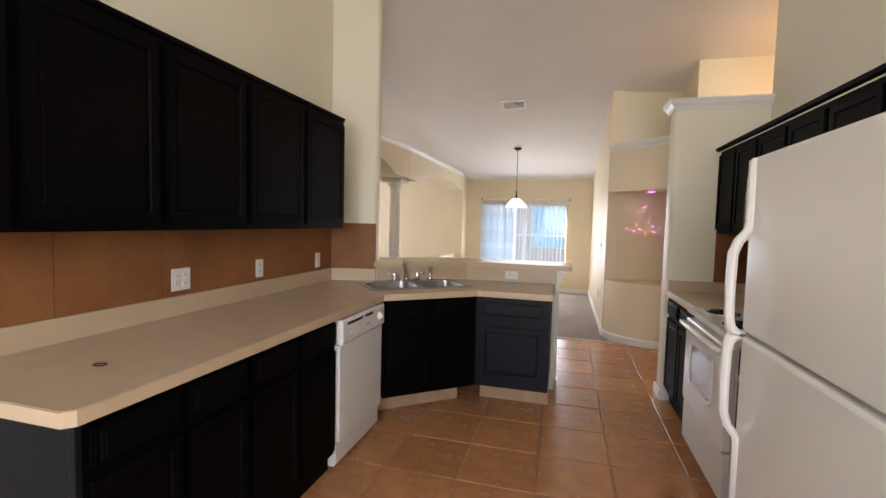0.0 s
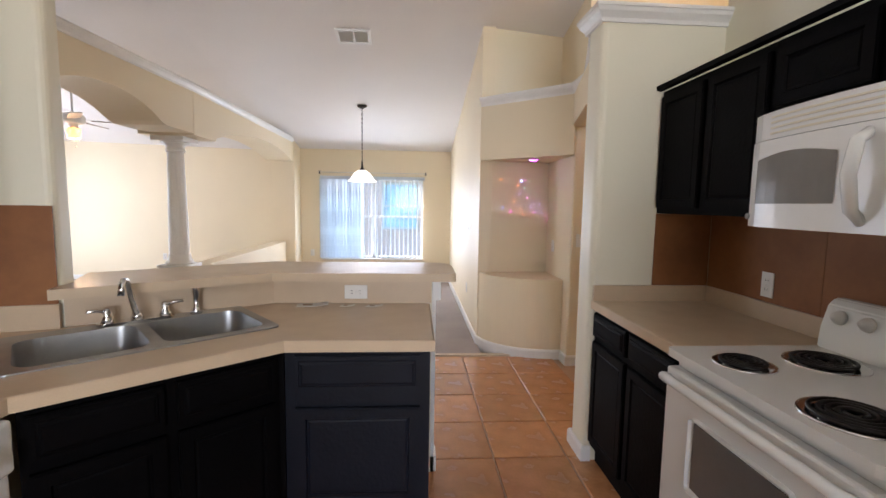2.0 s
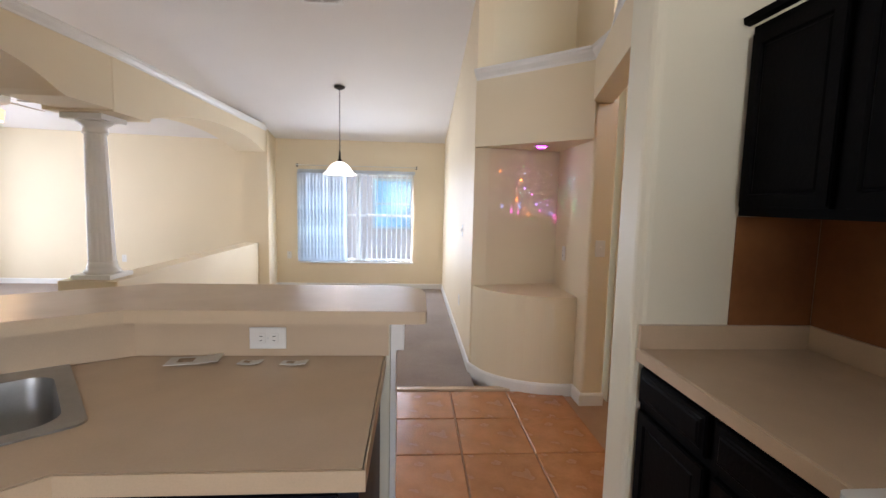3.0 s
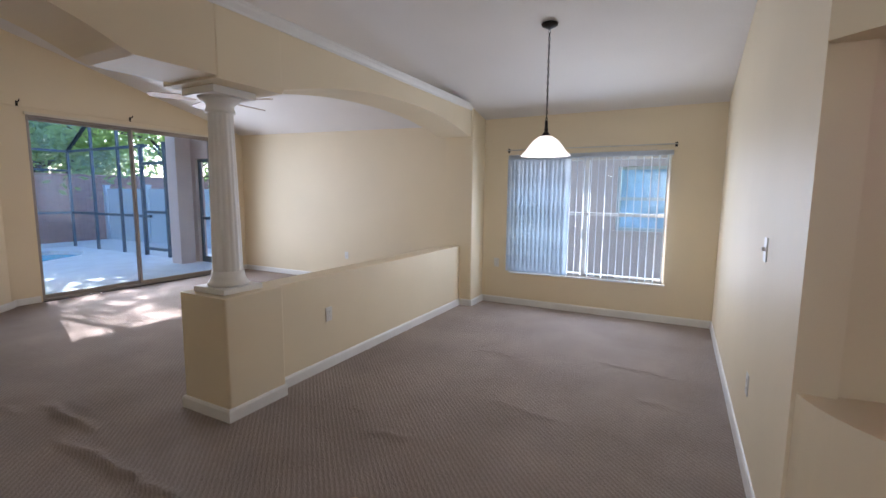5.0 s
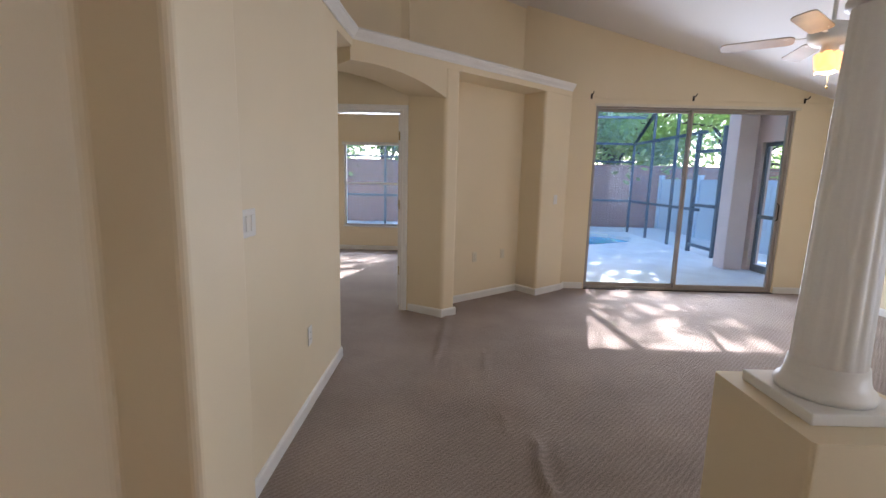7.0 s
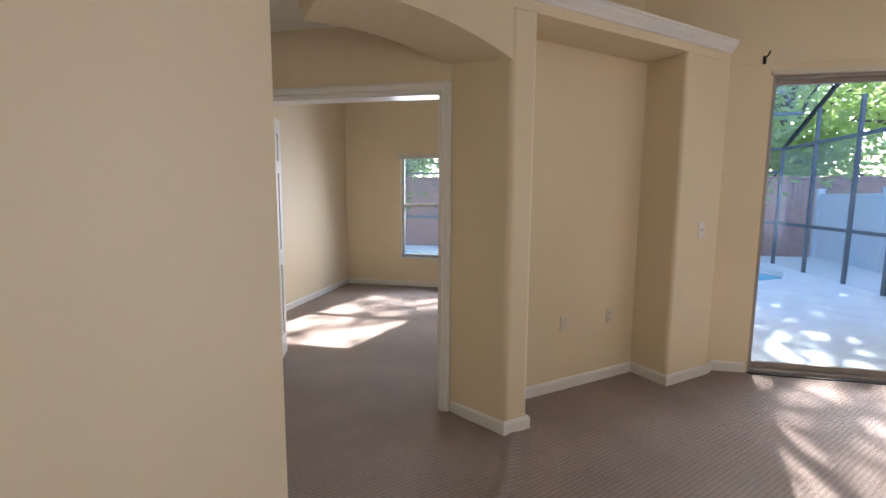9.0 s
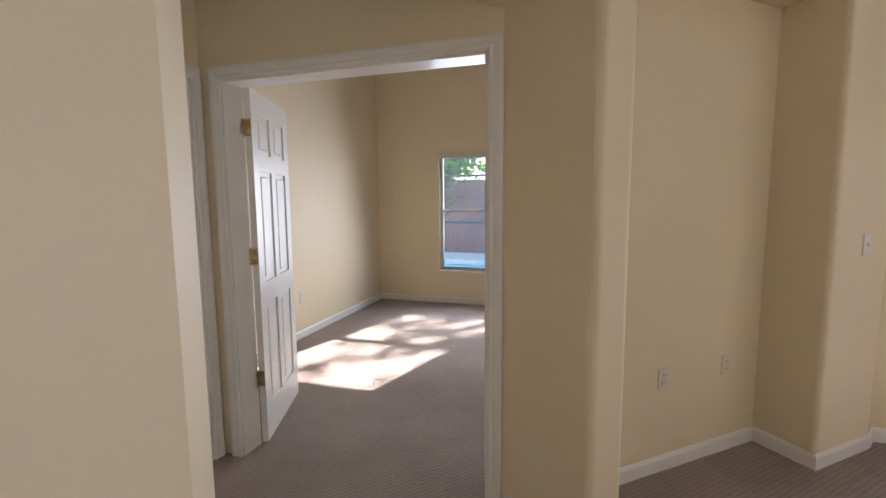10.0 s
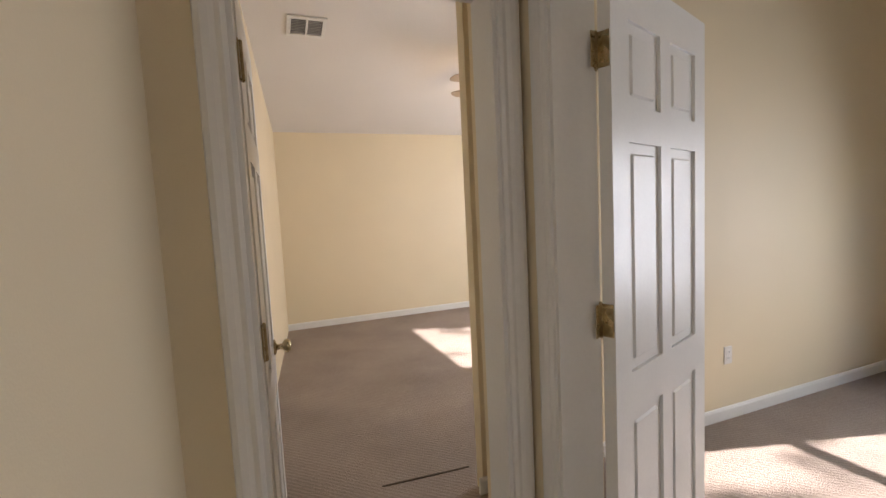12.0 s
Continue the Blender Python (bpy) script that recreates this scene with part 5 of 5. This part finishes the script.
def panel_door(m, w, h, label, flip=1, knob=False):
    """A moulded panel door; hinge line at local x = 0, the leaf along +x, thickness along y."""
    d = thing("panel_door", m, label, "door")
    T = 0.035
    bm = B()
    sw, mid = 0.095, 0.075
    pw = (w - 2 * sw - mid) / 2
    zs = [(0.20, 0.80), (0.93, 1.57), (1.67, 1.89)]
    xs_ = [(sw, sw + pw), (sw + pw + mid, w - sw)]
    rails = [(0.0, 0.20), (0.80, 0.93), (1.57, 1.67), (1.89, h)]
    for a, b in rails:
        box(bm, 0, w, 0, T, a, b)
    for a, b in zs:
        box(bm, 0, sw, 0, T, a, b)
        box(bm, w - sw, w, 0, T, a, b)
        box(bm, sw + pw, sw + pw + mid, 0, T, a, b)
    part("leaf", bm, "trim", d)
    for a, b in zs:
        for x0, x1 in xs_:
            p = B()
            box(p, x0, x1, 0.010, T - 0.010, a, b)
            box(p, x0 + 0.028, x1 - 0.028, 0.004, T - 0.004, a + 0.028, b - 0.028, None, 0.006, 1)
            part("panel", p, "trim", d)
    for z in (0.385, 1.095, 1.80):
        hg = B()
        box(hg, -0.003, 0.0, 0.0, 0.032, z - 0.045, z + 0.045, None, 0.0008, 1)
        box(hg, -0.034, -0.004, -0.002, 0.001, z - 0.045, z + 0.045, None, 0.0008, 1)
        lathe(hg, [(0.0, z - 0.052), (0.0055, z - 0.048), (0.0055, z + 0.048), (0.0, z + 0.052)], 10, Matrix.Translation((-0.004, -0.004, 0)))
        for sz in (-0.03, 0.0, 0.03):
            lathe(hg, [(0.005, 0.0), (0.003, 0.0015), (0.0, 0.0015)], 8, pose(-0.019, -0.002, z + sz, 90, 0, 0))
        hinge = part("hinge", hg, "brass", d, "worn brass hinge")
    if knob:
        for s, y in ((1, T), (-1, 0.0)):
            smooth(part("knob", lathe(B(), [(0.03, 0.0), (0.028, 0.006), (0.011, 0.012), (0.011, 0.03), (0.025, 0.04), (0.027, 0.052), (0.018, 0.062), (0.0, 0.064)], 18, pose(w - 0.07, y, 0.92, -90 * s, 0, 0)), "brass", d, "polished brass knob"))
    return d


# double doorway to the bedroom
jamb(-5.832, -5.698, 3.545, 4.94, 2.035, "white painted lining of the double doorway", "y")
casing(pose(-5.70, 3.55, 0, 0, 0, 90), 1.385, 2.03, "white fluted casing round the double doorway")
WD = "open white six panel door with worn brass hinges"
a1 = 201.0
panel_door(pose(-5.838, 3.566, 0.012, 0, 0, a1) @ Matrix.Scale(-1, 4, (0, 1, 0)), 0.685, 2.015, WD)
panel_door(pose(-5.838, 4.92, 0.012, 0, 0, 180 - 22), 0.685, 2.015, "open white six panel door against the bedroom wall")
# single doorway to the second bedroom
jamb(-5.63, -4.96, 3.298, 3.422, 2.035, "white painted lining of the doorway", "x")
casing(pose(-4.965, 3.422, 0, 0, 0, 180), 0.66, 2.03, "white fluted casing round the doorway")
panel_door(pose(-4.982, 3.288, 0.012, 0, 0, 268.0), 0.65, 2.015, "open white panel door with brass knob", knob=True)

# ---- windows ----


def window(m, w, h, d, label, name, mid=0.52, mullion=False):
    """A framed sash window; local x across, y outwards, z up."""
    o = tagged(new(name), label, "window", "", "structure")
    o.matrix_basis = m
    f = 0.035
    fr_ = B()
    for a in ((0, f, 0, h), (w - f, w, 0, h), (f, w - f, 0, f), (f, w - f, h - f, h)):
        box(fr_, a[0], a[1], d * 0.45, d * 0.45 + 0.05, a[2], a[3], None, 0.003, 1)
    part("window_frame", fr_, "alu", o)
    part("sash_rail", cbox(f, w - f, d * 0.45 - 0.006, d * 0.45 + 0.04, h * mid - 0.02, h * mid + 0.02, 0.003), "alu", o)
    if mullion:
        part("mullion", cbox(w / 2 - 0.035, w / 2 + 0.035, d * 0.45 - 0.004, d * 0.45 + 0.045, f, h - f, 0.003), "alu", o)
    for z0, z1 in ((f, h * mid - 0.02), (h * mid + 0.02, h - f)):
        for x0, x1 in (((f, w / 2 - 0.035), (w / 2 + 0.035, w - f)) if mullion else ((f, w - f),)):
            p = part("pane", cbox(x0, x1, d * 0.45 + 0.02, d * 0.45 + 0.024, z0, z1), "glass", o)
            p.visible_shadow = False
    part("window_sill", cbox(-0.015, w + 0.015, -0.025, d * 0.45, -0.02, 0.0, 0.004), "trim", o)
    return o


window(pose(-1.71, 10.095, 0.43), 1.78, 1.415, 0.185, "wide white aluminium dining window", "window_dining", 0.53, True)
window(pose(-9.55, 3.47, 0.458, 0, 0, 90), 1.29, 1.532, 0.15, "white aluminium bedroom window overlooking the pool", "window_bedroom", 0.52)
window(pose(-9.45, 0.2, 0.47, 0, 0, 90), 1.6, 1.53, 0.15, "white aluminium window of the second bedroom", "window_master", 0.52)
bm = cbox(-9.56, -9.525, 3.44, 4.79, 1.945, 2.005, 0.004)
tagged(part("blind_headrail", bm, "alu"), "white blind headrail above the bedroom window", "blind")

# vertical blinds in the dining window
vb = thing("vertical_blind", (0, 0, 0), "white vinyl vertical blinds, half drawn across the window", "blind")
part("headrail", cbox(-1.73, 0.09, 10.03, 10.075, 1.835, 1.872, 0.004), "blind", vb)
part("valance", cbox(-1.73, 0.09, 10.02, 10.028, 1.828, 1.884, 0.002), "blind", vb)
random.seed(3)
x = -1.70
while x < 0.06:
    drawn = x < -0.98
    ang = random.uniform(11, 18) if drawn else random.uniform(93, 102)
    bm = B()
    n = 4
    for k in range(n + 1):
        u = -0.0445 + 0.089 * k / n
        sag = 0.006 * (1 - (2 * k / n - 1) ** 2)
        bm.verts.new((u, sag, 0.0))
        bm.verts.new((u, sag, 1.395))
    bm.verts.ensure_lookup_table()
    for k in range(n):
        bm.faces.new((bm.verts[2 * k], bm.verts[2 * k + 2], bm.verts[2 * k + 3], bm.verts[2 * k + 1]))
    bmesh.ops.solidify(bm, geom=bm.faces[:], thickness=0.0012)
    s = part("slat", bm, "blind", vb)
    s.matrix_basis = pose(x, 10.052, 0.44, 0, random.uniform(-0.3, 0.3), ang)
    x += 0.052 if drawn else 0.078


cr = thing("curtain_rod", (0, 0, 0), "thin white curtain rod above the dining window", "curtain rod")
smooth(part("pole", tube(B(), [(-1.76, 10.03, 1.945), (0.12, 10.03, 1.945)], 0.006, 8), "alu", cr))
for x in (-1.75, 0.11):
    part("bracket", tube(cbox(x - 0.012, x + 0.012, 10.088, 10.095, 1.92, 1.97), [(x, 10.09, 1.945), (x, 10.03, 1.945)], 0.005, 6), "bronze", cr)
for y in (7.15, 8.40, 9.76):
    b = thing("rod_bracket", (-6.875, y, 2.43), "small dark metal curtain bracket on the wall", "bracket", "brackets over the patio door")
    part("plate", cbox(0.0, 0.006, -0.012, 0.012, -0.03, 0.03, 0.002), "bronze", b)
    smooth(part("hook", tube(B(), [(0.004, 0, 0.01), (0.05, 0.0, 0.018), (0.075, 0.0, 0.03), (0.078, 0, 0.045)], 0.006, 8), "bronze", b))

# sliding patio door
sd = tagged(new("door_patio"), "white aluminium sliding glass patio door", "door", "", "structure")
f = B()
for a in ((7.222, 7.247, 0.0, 2.328), (9.650, 9.678, 0.0, 2.328), (7.247, 9.650, 2.296, 2.328), (7.247, 9.650, 0.0, 0.03)):
    box(f, -6.99, -6.885, a[0], a[1], a[2], a[3], None, 0.003, 1)
part("door_frame", f, "slider_alu", sd)
for y0, y1, xx in ((7.247, 8.44, -6.965), (8.41, 9.65, -6.92)):
    p = B()
    for a in ((y0, y0 + 0.03, 0.03, 2.296), (y1 - 0.03, y1, 0.03, 2.296), (y0 + 0.03, y1 - 0.03, 0.03, 0.075), (y0 + 0.03, y1 - 0.03, 2.26, 2.296)):
        box(p, xx - 0.017, xx + 0.017, a[0], a[1], a[2], a[3], None, 0.003, 1)
    sp = part("sash", p, "slider_alu", sd)
    g = part("pane", cbox(xx - 0.003, xx + 0.003, y0 + 0.03, y1 - 0.03, 0.075, 2.26), "glass", sp)
    g.visible_shadow = False
smooth(part("pull_handle", tube(B(), [(-6.90, 9.625, 0.95), (-6.87, 9.625, 0.97), (-6.87, 9.625, 1.15), (-6.90, 9.625, 1.17)], 0.008, 8), "bronze", sd, "dark pull handle"))
part("blind_track", cbox(-6.875, -6.835, 7.20, 9.71, 2.315, 2.345, 0.003), "almond", sd, "cream blind track")
tagged(part("threshold", cbox(-6.88, -6.84, 7.22, 9.68, -0.02, 0.012, 0.003), "bronze"), "dark metal threshold of the patio door", "threshold", "", "structure")

# tile to carpet strip and carpet seam
bm = ribbon(B(), EDGE, 0.05, -0.04, 0.008)
tagged(part("threshold_strip", bm, "counter_edge"), "pale strip between tile and carpet", "trim", "", "structure")
bm = B()
prism(bm, [(-5.95, 2.336), (-5.72, 2.318), (-5.47, 2.302), (-5.47, 2.312), (-5.72, 2.332), (-5.95, 2.346)], 0.0, 0.006)
tagged(part("carpet_seam", bm, "bark"), "dark open seam in the carpet", "trim", "", "structure")

# ---- outside ----
OUTZ = -0.06
structure("ground", cbox(-300, 300, -300, 300, -0.6, -0.32), "grass", "flat lawn ground around the house")
pool_pts = [(-13.2, 0.2), (-11.4, 0.0), (-10.7, 0.8), (-10.6, 4.0), (-10.9, 6.6), (-11.2, 8.0), (-11.5, 8.9), (-12.1, 9.9), (-12.9, 10.3), (-13.6, 9.9), (-13.9, 8.4), (-14.2, 3.0), (-14.1, 1.0)]
bm = slab([(-15.6, -3.0), (-9.60, -3.0), (-9.60, 6.32), (-7.0, 6.32), (-7.0, 13.2), (-15.6, 13.2)], [pool_pts], -0.30, OUTZ)
structure("patio", bm, "patio", "bright white concrete pool deck")
structure("water", prism(B(), pool_pts, -0.30, -0.16), "pool", "blue swimming pool water")

# brick garden wall in courses
gw = thing("brick_wall", (-15.9, 0, 0), "red brick garden wall behind the pool", "wall", "", "structure")
part("core", cbox(-0.25, -0.02, -6, 24, -0.3, 1.86), "mortar", gw)
part("coping", cbox(-0.29, 0.03, -6, 24, 1.862, 1.93, 0.01), "brick", gw)
mesh_bm = B()
random.seed(9)
for r in range(24):
    z = -0.24 + r * 0.087
    y = -6 + (0.11 if r % 2 else 0)
    while y < 24:
        box(mesh_bm, -0.02, 0.0 + random.uniform(0, 0.006), y, y + 0.21, z, z + 0.075)
        y += 0.222
tagged(part("bricks", mesh_bm, "brick", gw), "", "", "", "stuff")

# white vinyl fence running towards the house
vf = thing("vinyl_fence", (0, 0, 0), "white vinyl privacy fence beside the pool cage", "fence")
FY = 12.2
for i in range(5):
    xx = -15.6 + i * 2.2
    part("post", box(cbox(xx - 0.065, xx + 0.065, FY - 0.065, FY + 0.065, -0.3, 1.58, 0.006), xx - 0.08, xx + 0.08, FY - 0.08, FY + 0.08, 1.582, 1.62, None, 0.01), "vinyl", vf)
    if i < 4:
        part("rail", cbox(xx + 0.065, xx + 2.135, FY - 0.025, FY + 0.025, 1.40, 1.50, 0.004), "vinyl", vf)
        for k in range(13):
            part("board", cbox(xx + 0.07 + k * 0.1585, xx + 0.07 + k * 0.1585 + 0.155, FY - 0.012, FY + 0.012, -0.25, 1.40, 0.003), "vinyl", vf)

# screened pool cage
pc = thing("pool_cage", (0, 0, 0), "dark aluminium screened pool enclosure", "pool enclosure")
CX, CY0, CY1, CH = -14.2, -2.5, 10.68, 2.45


def bar(p, q, r=0.028):
    bm = B()
    p, q = Vector(p), Vector(q)
    L = (q - p).length
    m = Matrix.Translation(p) @ (q - p).to_track_quat("Z", "Y").to_matrix().to_4x4()
    box(bm, -r, r, -r, r, 0, L, m)
    return bm


for y in (CY0, 0.2, 3.6, 6.0, 8.6, CY1):
    part("post", bar((CX, y, OUTZ), (CX, y, CH)), "bronzealu", pc)
    part("roof_beam", bar((CX, y, CH), (-12.0, y, 3.75), 0.03), "bronzealu", pc)
    part("roof_beam", bar((-12.0, y, 3.75), (-7.2, y, 3.0), 0.035), "bronzealu", pc)
for x in (-13.0, -11.8):
    part("post", bar((x, CY1, OUTZ), (x, CY1, 3.1)), "bronzealu", pc)
for z in (0.85, CH):
    part("rail", bar((CX, CY0, z), (CX, CY1, z), 0.03), "bronzealu", pc)
    part("rail", bar((CX, CY1, z), (-10.6, CY1, z), 0.03), "bronzealu", pc)
part("rail", bar((CX, CY0, 1.95), (CX, CY1, 1.95), 0.025), "bronzealu", pc)
for x, z in ((-13.6, 3.1), (-12.0, 3.75), (-9.6, 3.4)):
    part("purlin", bar((x, CY0, z), (x, CY1, z), 0.03), "bronzealu", pc)
part("end_beam", bar((CX, CY1, CH), (-12.0, CY1, 3.75), 0.03), "bronzealu", pc)
sdoor = part("screen_door", bar((-10.85, CY1, OUTZ), (-10.85, CY1, 2.5), 0.035), "bronzealu", pc)
for a, b in (((-9.95, CY1, OUTZ), (-9.95, CY1, 2.5)), ((-10.8, CY1 - 0.01, 2.05), (-10.0, CY1 - 0.01, 2.05)), ((-10.8, CY1 - 0.01, 0.95), (-10.0, CY1 - 0.01, 0.95)), ((-10.8, CY1 - 0.01, 0.1), (-10.0, CY1 - 0.01, 0.1))):
    part("door_bar", bar(a, b, 0.03), "bronzealu", sdoor)
bm = B()
for q in (((CX, CY0, CH), (CX, CY1, CH), (-12.0, CY1, 3.75), (-12.0, CY0, 3.75)), ((-12.0, CY0, 3.75), (-12.0, CY1, 3.75), (-9.4, CY1, 3.32), (-9.4, CY0, 3.32)), ((CX, CY0, OUTZ), (CX, CY1, OUTZ), (CX, CY1, CH), (CX, CY0, CH)), ((CX, CY1, OUTZ), (-9.9, CY1, OUTZ), (-9.9, CY1, CH), (CX, CY1, CH))):
    bm.faces.new([bm.verts.new(v) for v in q])
mesh_ = part("screen", bm, "screen", pc, "fine dark insect screen, coloured pale blue as sunlit haze")
mesh_.visible_shadow = False

# covered porch of the house: roof slab, column, side wall with a door
structure("porch_roof", cbox(-9.0, -7.0, 6.35, 13.2, 2.78, 2.92), "stucco", "pink stucco porch ceiling beyond the patio door")
structure("porch_column", cbox(-9.12, -8.80, 10.22, 10.54, -0.3, 2.778, 0.01), "stucco", "pink stucco porch column")
bm = B()
box(bm, -9.12, -8.80, 10.62, 10.80, -0.3, 2.78)
box(bm, -8.80, -7.85, 10.62, 10.80, 2.10, 2.78)
box(bm, -7.85, -7.0, 10.62, 10.80, -0.3, 2.78)
structure("porch_wall", bm, "stucco", "pink stucco porch side wall with an opening")
sdo = thing("screen_door", (-8.80, 10.70, OUTZ), "dark framed screen door at the side of the porch", "door")
f = B()
for a in ((0, 0.06, 0, 2.15), (0.89, 0.95, 0, 2.15), (0.06, 0.89, 2.09, 2.15), (0.06, 0.89, 0.9, 0.96), (0.06, 0.89, 0.0, 0.12)):
    box(f, a[0], a[1], -0.02, 0.02, a[2], a[3])
part("door_frame", f, "bronzealu", sdo)
structure("wall_outside_pool", cbox(-9.70, -7.0, 6.302, 6.345, -0.3, 3.5), "stucco", "pink stucco outside wall")
bm = prism(B(), [(-9.9, -2.2), (3.6, -2.2), (3.6, 11.0), (-6.9, 11.0), (-6.9, 6.0), (-9.9, 6.0)], 4.22, 4.34)
structure("roof", bm, "roof", "brown shingle roof over the house")

# neighbouring house beyond the dining window
nh = thing("neighbour_house", (0, 14.2, 0), "pink stucco neighbouring house with a white window", "house")
bm = B()
box(bm, -9, -0.95, 0, 0.3, -0.35, 3.2)
box(bm, 0.05, 9, 0, 0.3, -0.35, 3.2)
box(bm, -0.95, 0.05, 0, 0.3, -0.35, 0.72)
box(bm, -0.95, 0.05, 0, 0.3, 1.98, 3.2)
part("wall", bm, "stucco", nh)
part("roof", prism(B(), [(-9.5, -0.7), (9.5, -0.7), (9.5, 6), (-9.5, 6)], lambda x, y: 3.2 + (y + 0.7) * 0.35, lambda x, y: 3.32 + (y + 0.7) * 0.35), "roof", nh)
nw = part("window", box(box(box(box(box(B(), -0.95, -0.89, 0.08, 0.14, 0.72, 1.98), -0.01, 0.05, 0.08, 0.14, 0.72, 1.98), -0.89, -0.01, 0.08, 0.14, 1.92, 1.98), -0.89, -0.01, 0.08, 0.14, 0.72, 0.78), -0.89, -0.01, 0.07, 0.14, 1.32, 1.38), "alu", nh)
part("pane", cbox(-0.89, -0.01, 0.11, 0.115, 0.78, 1.92), "glass", nw)
part("curtain", cbox(-0.89, -0.01, 0.2, 0.21, 0.75, 1.95), "blind", nw)
part("sill", cbox(-1.0, 0.1, -0.04, 0.1, 0.66, 0.72, 0.005), "stucco", nw)


def tree(x, y, h, spread, seed, label):
    rnd = random.Random(seed)
    t = thing("tree", (x, y, -0.35), label, "tree", "trees beyond the garden wall")
    bm = B()
    tips = []
    trunk = [(0, 0, 0), (0.1, 0.05, h * 0.2), (0.05, -0.1, h * 0.4), (0.2, 0.0, h * 0.6)]
    tube(bm, trunk, [0.22, 0.18, 0.15, 0.10], 8)
    for i in range(9):
        a = rnd.uniform(0, 6.28)
        b0 = Vector((0.08, 0, h * rnd.uniform(0.2, 0.62)))
        ln = spread * rnd.uniform(0.6, 1.0)
        mid = b0 + Vector((math.cos(a) * ln * 0.5, math.sin(a) * ln * 0.5, h * 0.14))
        end = b0 + Vector((math.cos(a) * ln, math.sin(a) * ln, h * rnd.uniform(0.1, 0.36)))
        tube(bm, [b0, mid, end], [0.08, 0.05, 0.015], 6)
        tips += [mid, end, (mid + end) / 2]
    tips.append(Vector((0.2, 0, h * 0.85)))
    part("trunk", bm, "bark", t)
    vs, fs = [], []
    for tip in tips:
        # tops, mostly out of view, are thickened to dapple the sun indoors
        for k in range(210 if tip.z > h * 0.62 else 50):
            c = tip + Vector((rnd.gauss(0, spread * 0.17), rnd.gauss(0, spread * 0.17), rnd.gauss(0, h * 0.07)))
            u = Vector((rnd.gauss(0, 1), rnd.gauss(0, 1), rnd.gauss(0, 0.6))).normalized()
            v = u.orthogonal().normalized()
            L_, W_ = rnd.uniform(0.10, 0.17), rnd.uniform(0.04, 0.07)
            i = len(vs)
            vs += [c - u * L_, c + v * W_, c + u * L_, c - v * W_]
            fs.append((i, i + 1, i + 2, i + 3))
    me = bpy.data.meshes.new("crown")
    me.from_pydata(vs, [], fs)
    me.materials.append(M["leaf"])
    cr_ = new("crown", me)
    cr_.parent = t
    return t


TL = "leafy green tree with spreading branches behind the wall"
# the last, tallest tree is added to break up the living room sun patch
for i, (x, y, h, s) in enumerate(((-18.6, 3.0, 8.0, 2.4), (-19.0, 6.8, 8.2, 2.8), (-18.6, 9.6, 7.5, 3.0), (-19.2, 13.0, 9.0, 3.4), (-18.4, -0.8, 8.5, 3.0), (-16.8, 15.2, 6.0, 2.6), (-22.5, 9.0, 8.5, 4.0), (-22.5, 4.5, 8.5, 4.0), (-23.0, 13.5, 9.0, 4.0), (-17.7, 8.0, 4.6, 2.2), (-17.6, 4.6, 4.4, 2.2), (-17.8, 11.4, 4.8, 2.2), (-17.6, 1.0, 4.4, 2.2), (-26.0, 7.0, 9.0, 4.5), (-26.0, 16.0, 9.0, 4.5), (-21.0, 18.0, 8.0, 4.0), (-18.2, 11.3, 10.2, 2.8))):
    tree(x, y, h, s, 20 + i, TL)

# ---- floor tiles of the kitchen ----
tf = structure("floor_tile_bed", prism(B(), [(1.5, -1.8), (1.5, 6.12), (-1.02, 6.12), (-2.36, 4.66), (-1.84, 4.1), (-1.84, -1.8)], -0.1, -0.008), "grout", "sandy grout bed of the tiled floor")
structure("floor_passage", cbox(1.5, 3.1, 4.56, 5.9, -0.1, -0.004), "tile", "terracotta tiled passage floor")
TS = 0.422
shapes = []
random.seed(11)
for v in range(4):
    bm = cbox(0.004, TS - 0.004, 0.004, TS - 0.004, -0.02, 0.0)
    top = [e for e in bm.edges if all(w.co.z > -0.001 for w in e.verts)]
    bmesh.ops.bevel(bm, geom=top, offset=0.004, segments=1, affect="EDGES")
    for w in bm.verts:
        w.co.x += random.uniform(-0.0012, 0.0012)
        w.co.y += random.uniform(-0.0012, 0.0012)
    me = bpy.data.meshes.new("tile")
    bm.to_mesh(me)
    bm.free()
    me.materials.append(M["tile"])
    shapes.append(me)
for i in range(-7, 3):
    for j in range(-14, 4):
        x, y = 0.366 + i * TS, 4.822 + j * TS
        if x + TS > 1.53 or x < -2.45 or y < -1.85 or (x < -1.9 and y < 4.0):
            continue
        if not (on_tile(x + 0.05, y + TS - 0.05) or on_tile(x + TS - 0.05, y + TS * 0.5)):
            continue
        z = 0.0
        if x < -1.0 and y > 4.2 and not on_tile(x + 0.02, y + TS - 0.02):
            bm = B()
            poly = [(x + 0.004, y + 0.004), (x + TS - 0.004, y + 0.004), (x + TS - 0.004, y + TS - 0.004), (x + 0.004, y + TS - 0.004)]
            prism(bm, poly, -0.02, 0.0)
            r = bmesh.ops.bisect_plane(bm, geom=bm.verts[:] + bm.edges[:] + bm.faces[:], plane_co=(-1.04, 6.15, 0), plane_no=(-1.505, 1.40, 0), clear_outer=True)
            if not bm.faces:
                bm.free()
                continue
            bmesh.ops.holes_fill(bm, edges=bm.edges[:])
            part("tile", bm, "tile", tf)
            continue
        ob = new("tile", shapes[(i * 3 + j) % 4])
        ob.parent = tf
        ob.location = (x, y, z + random.uniform(-0.0008, 0.0008))
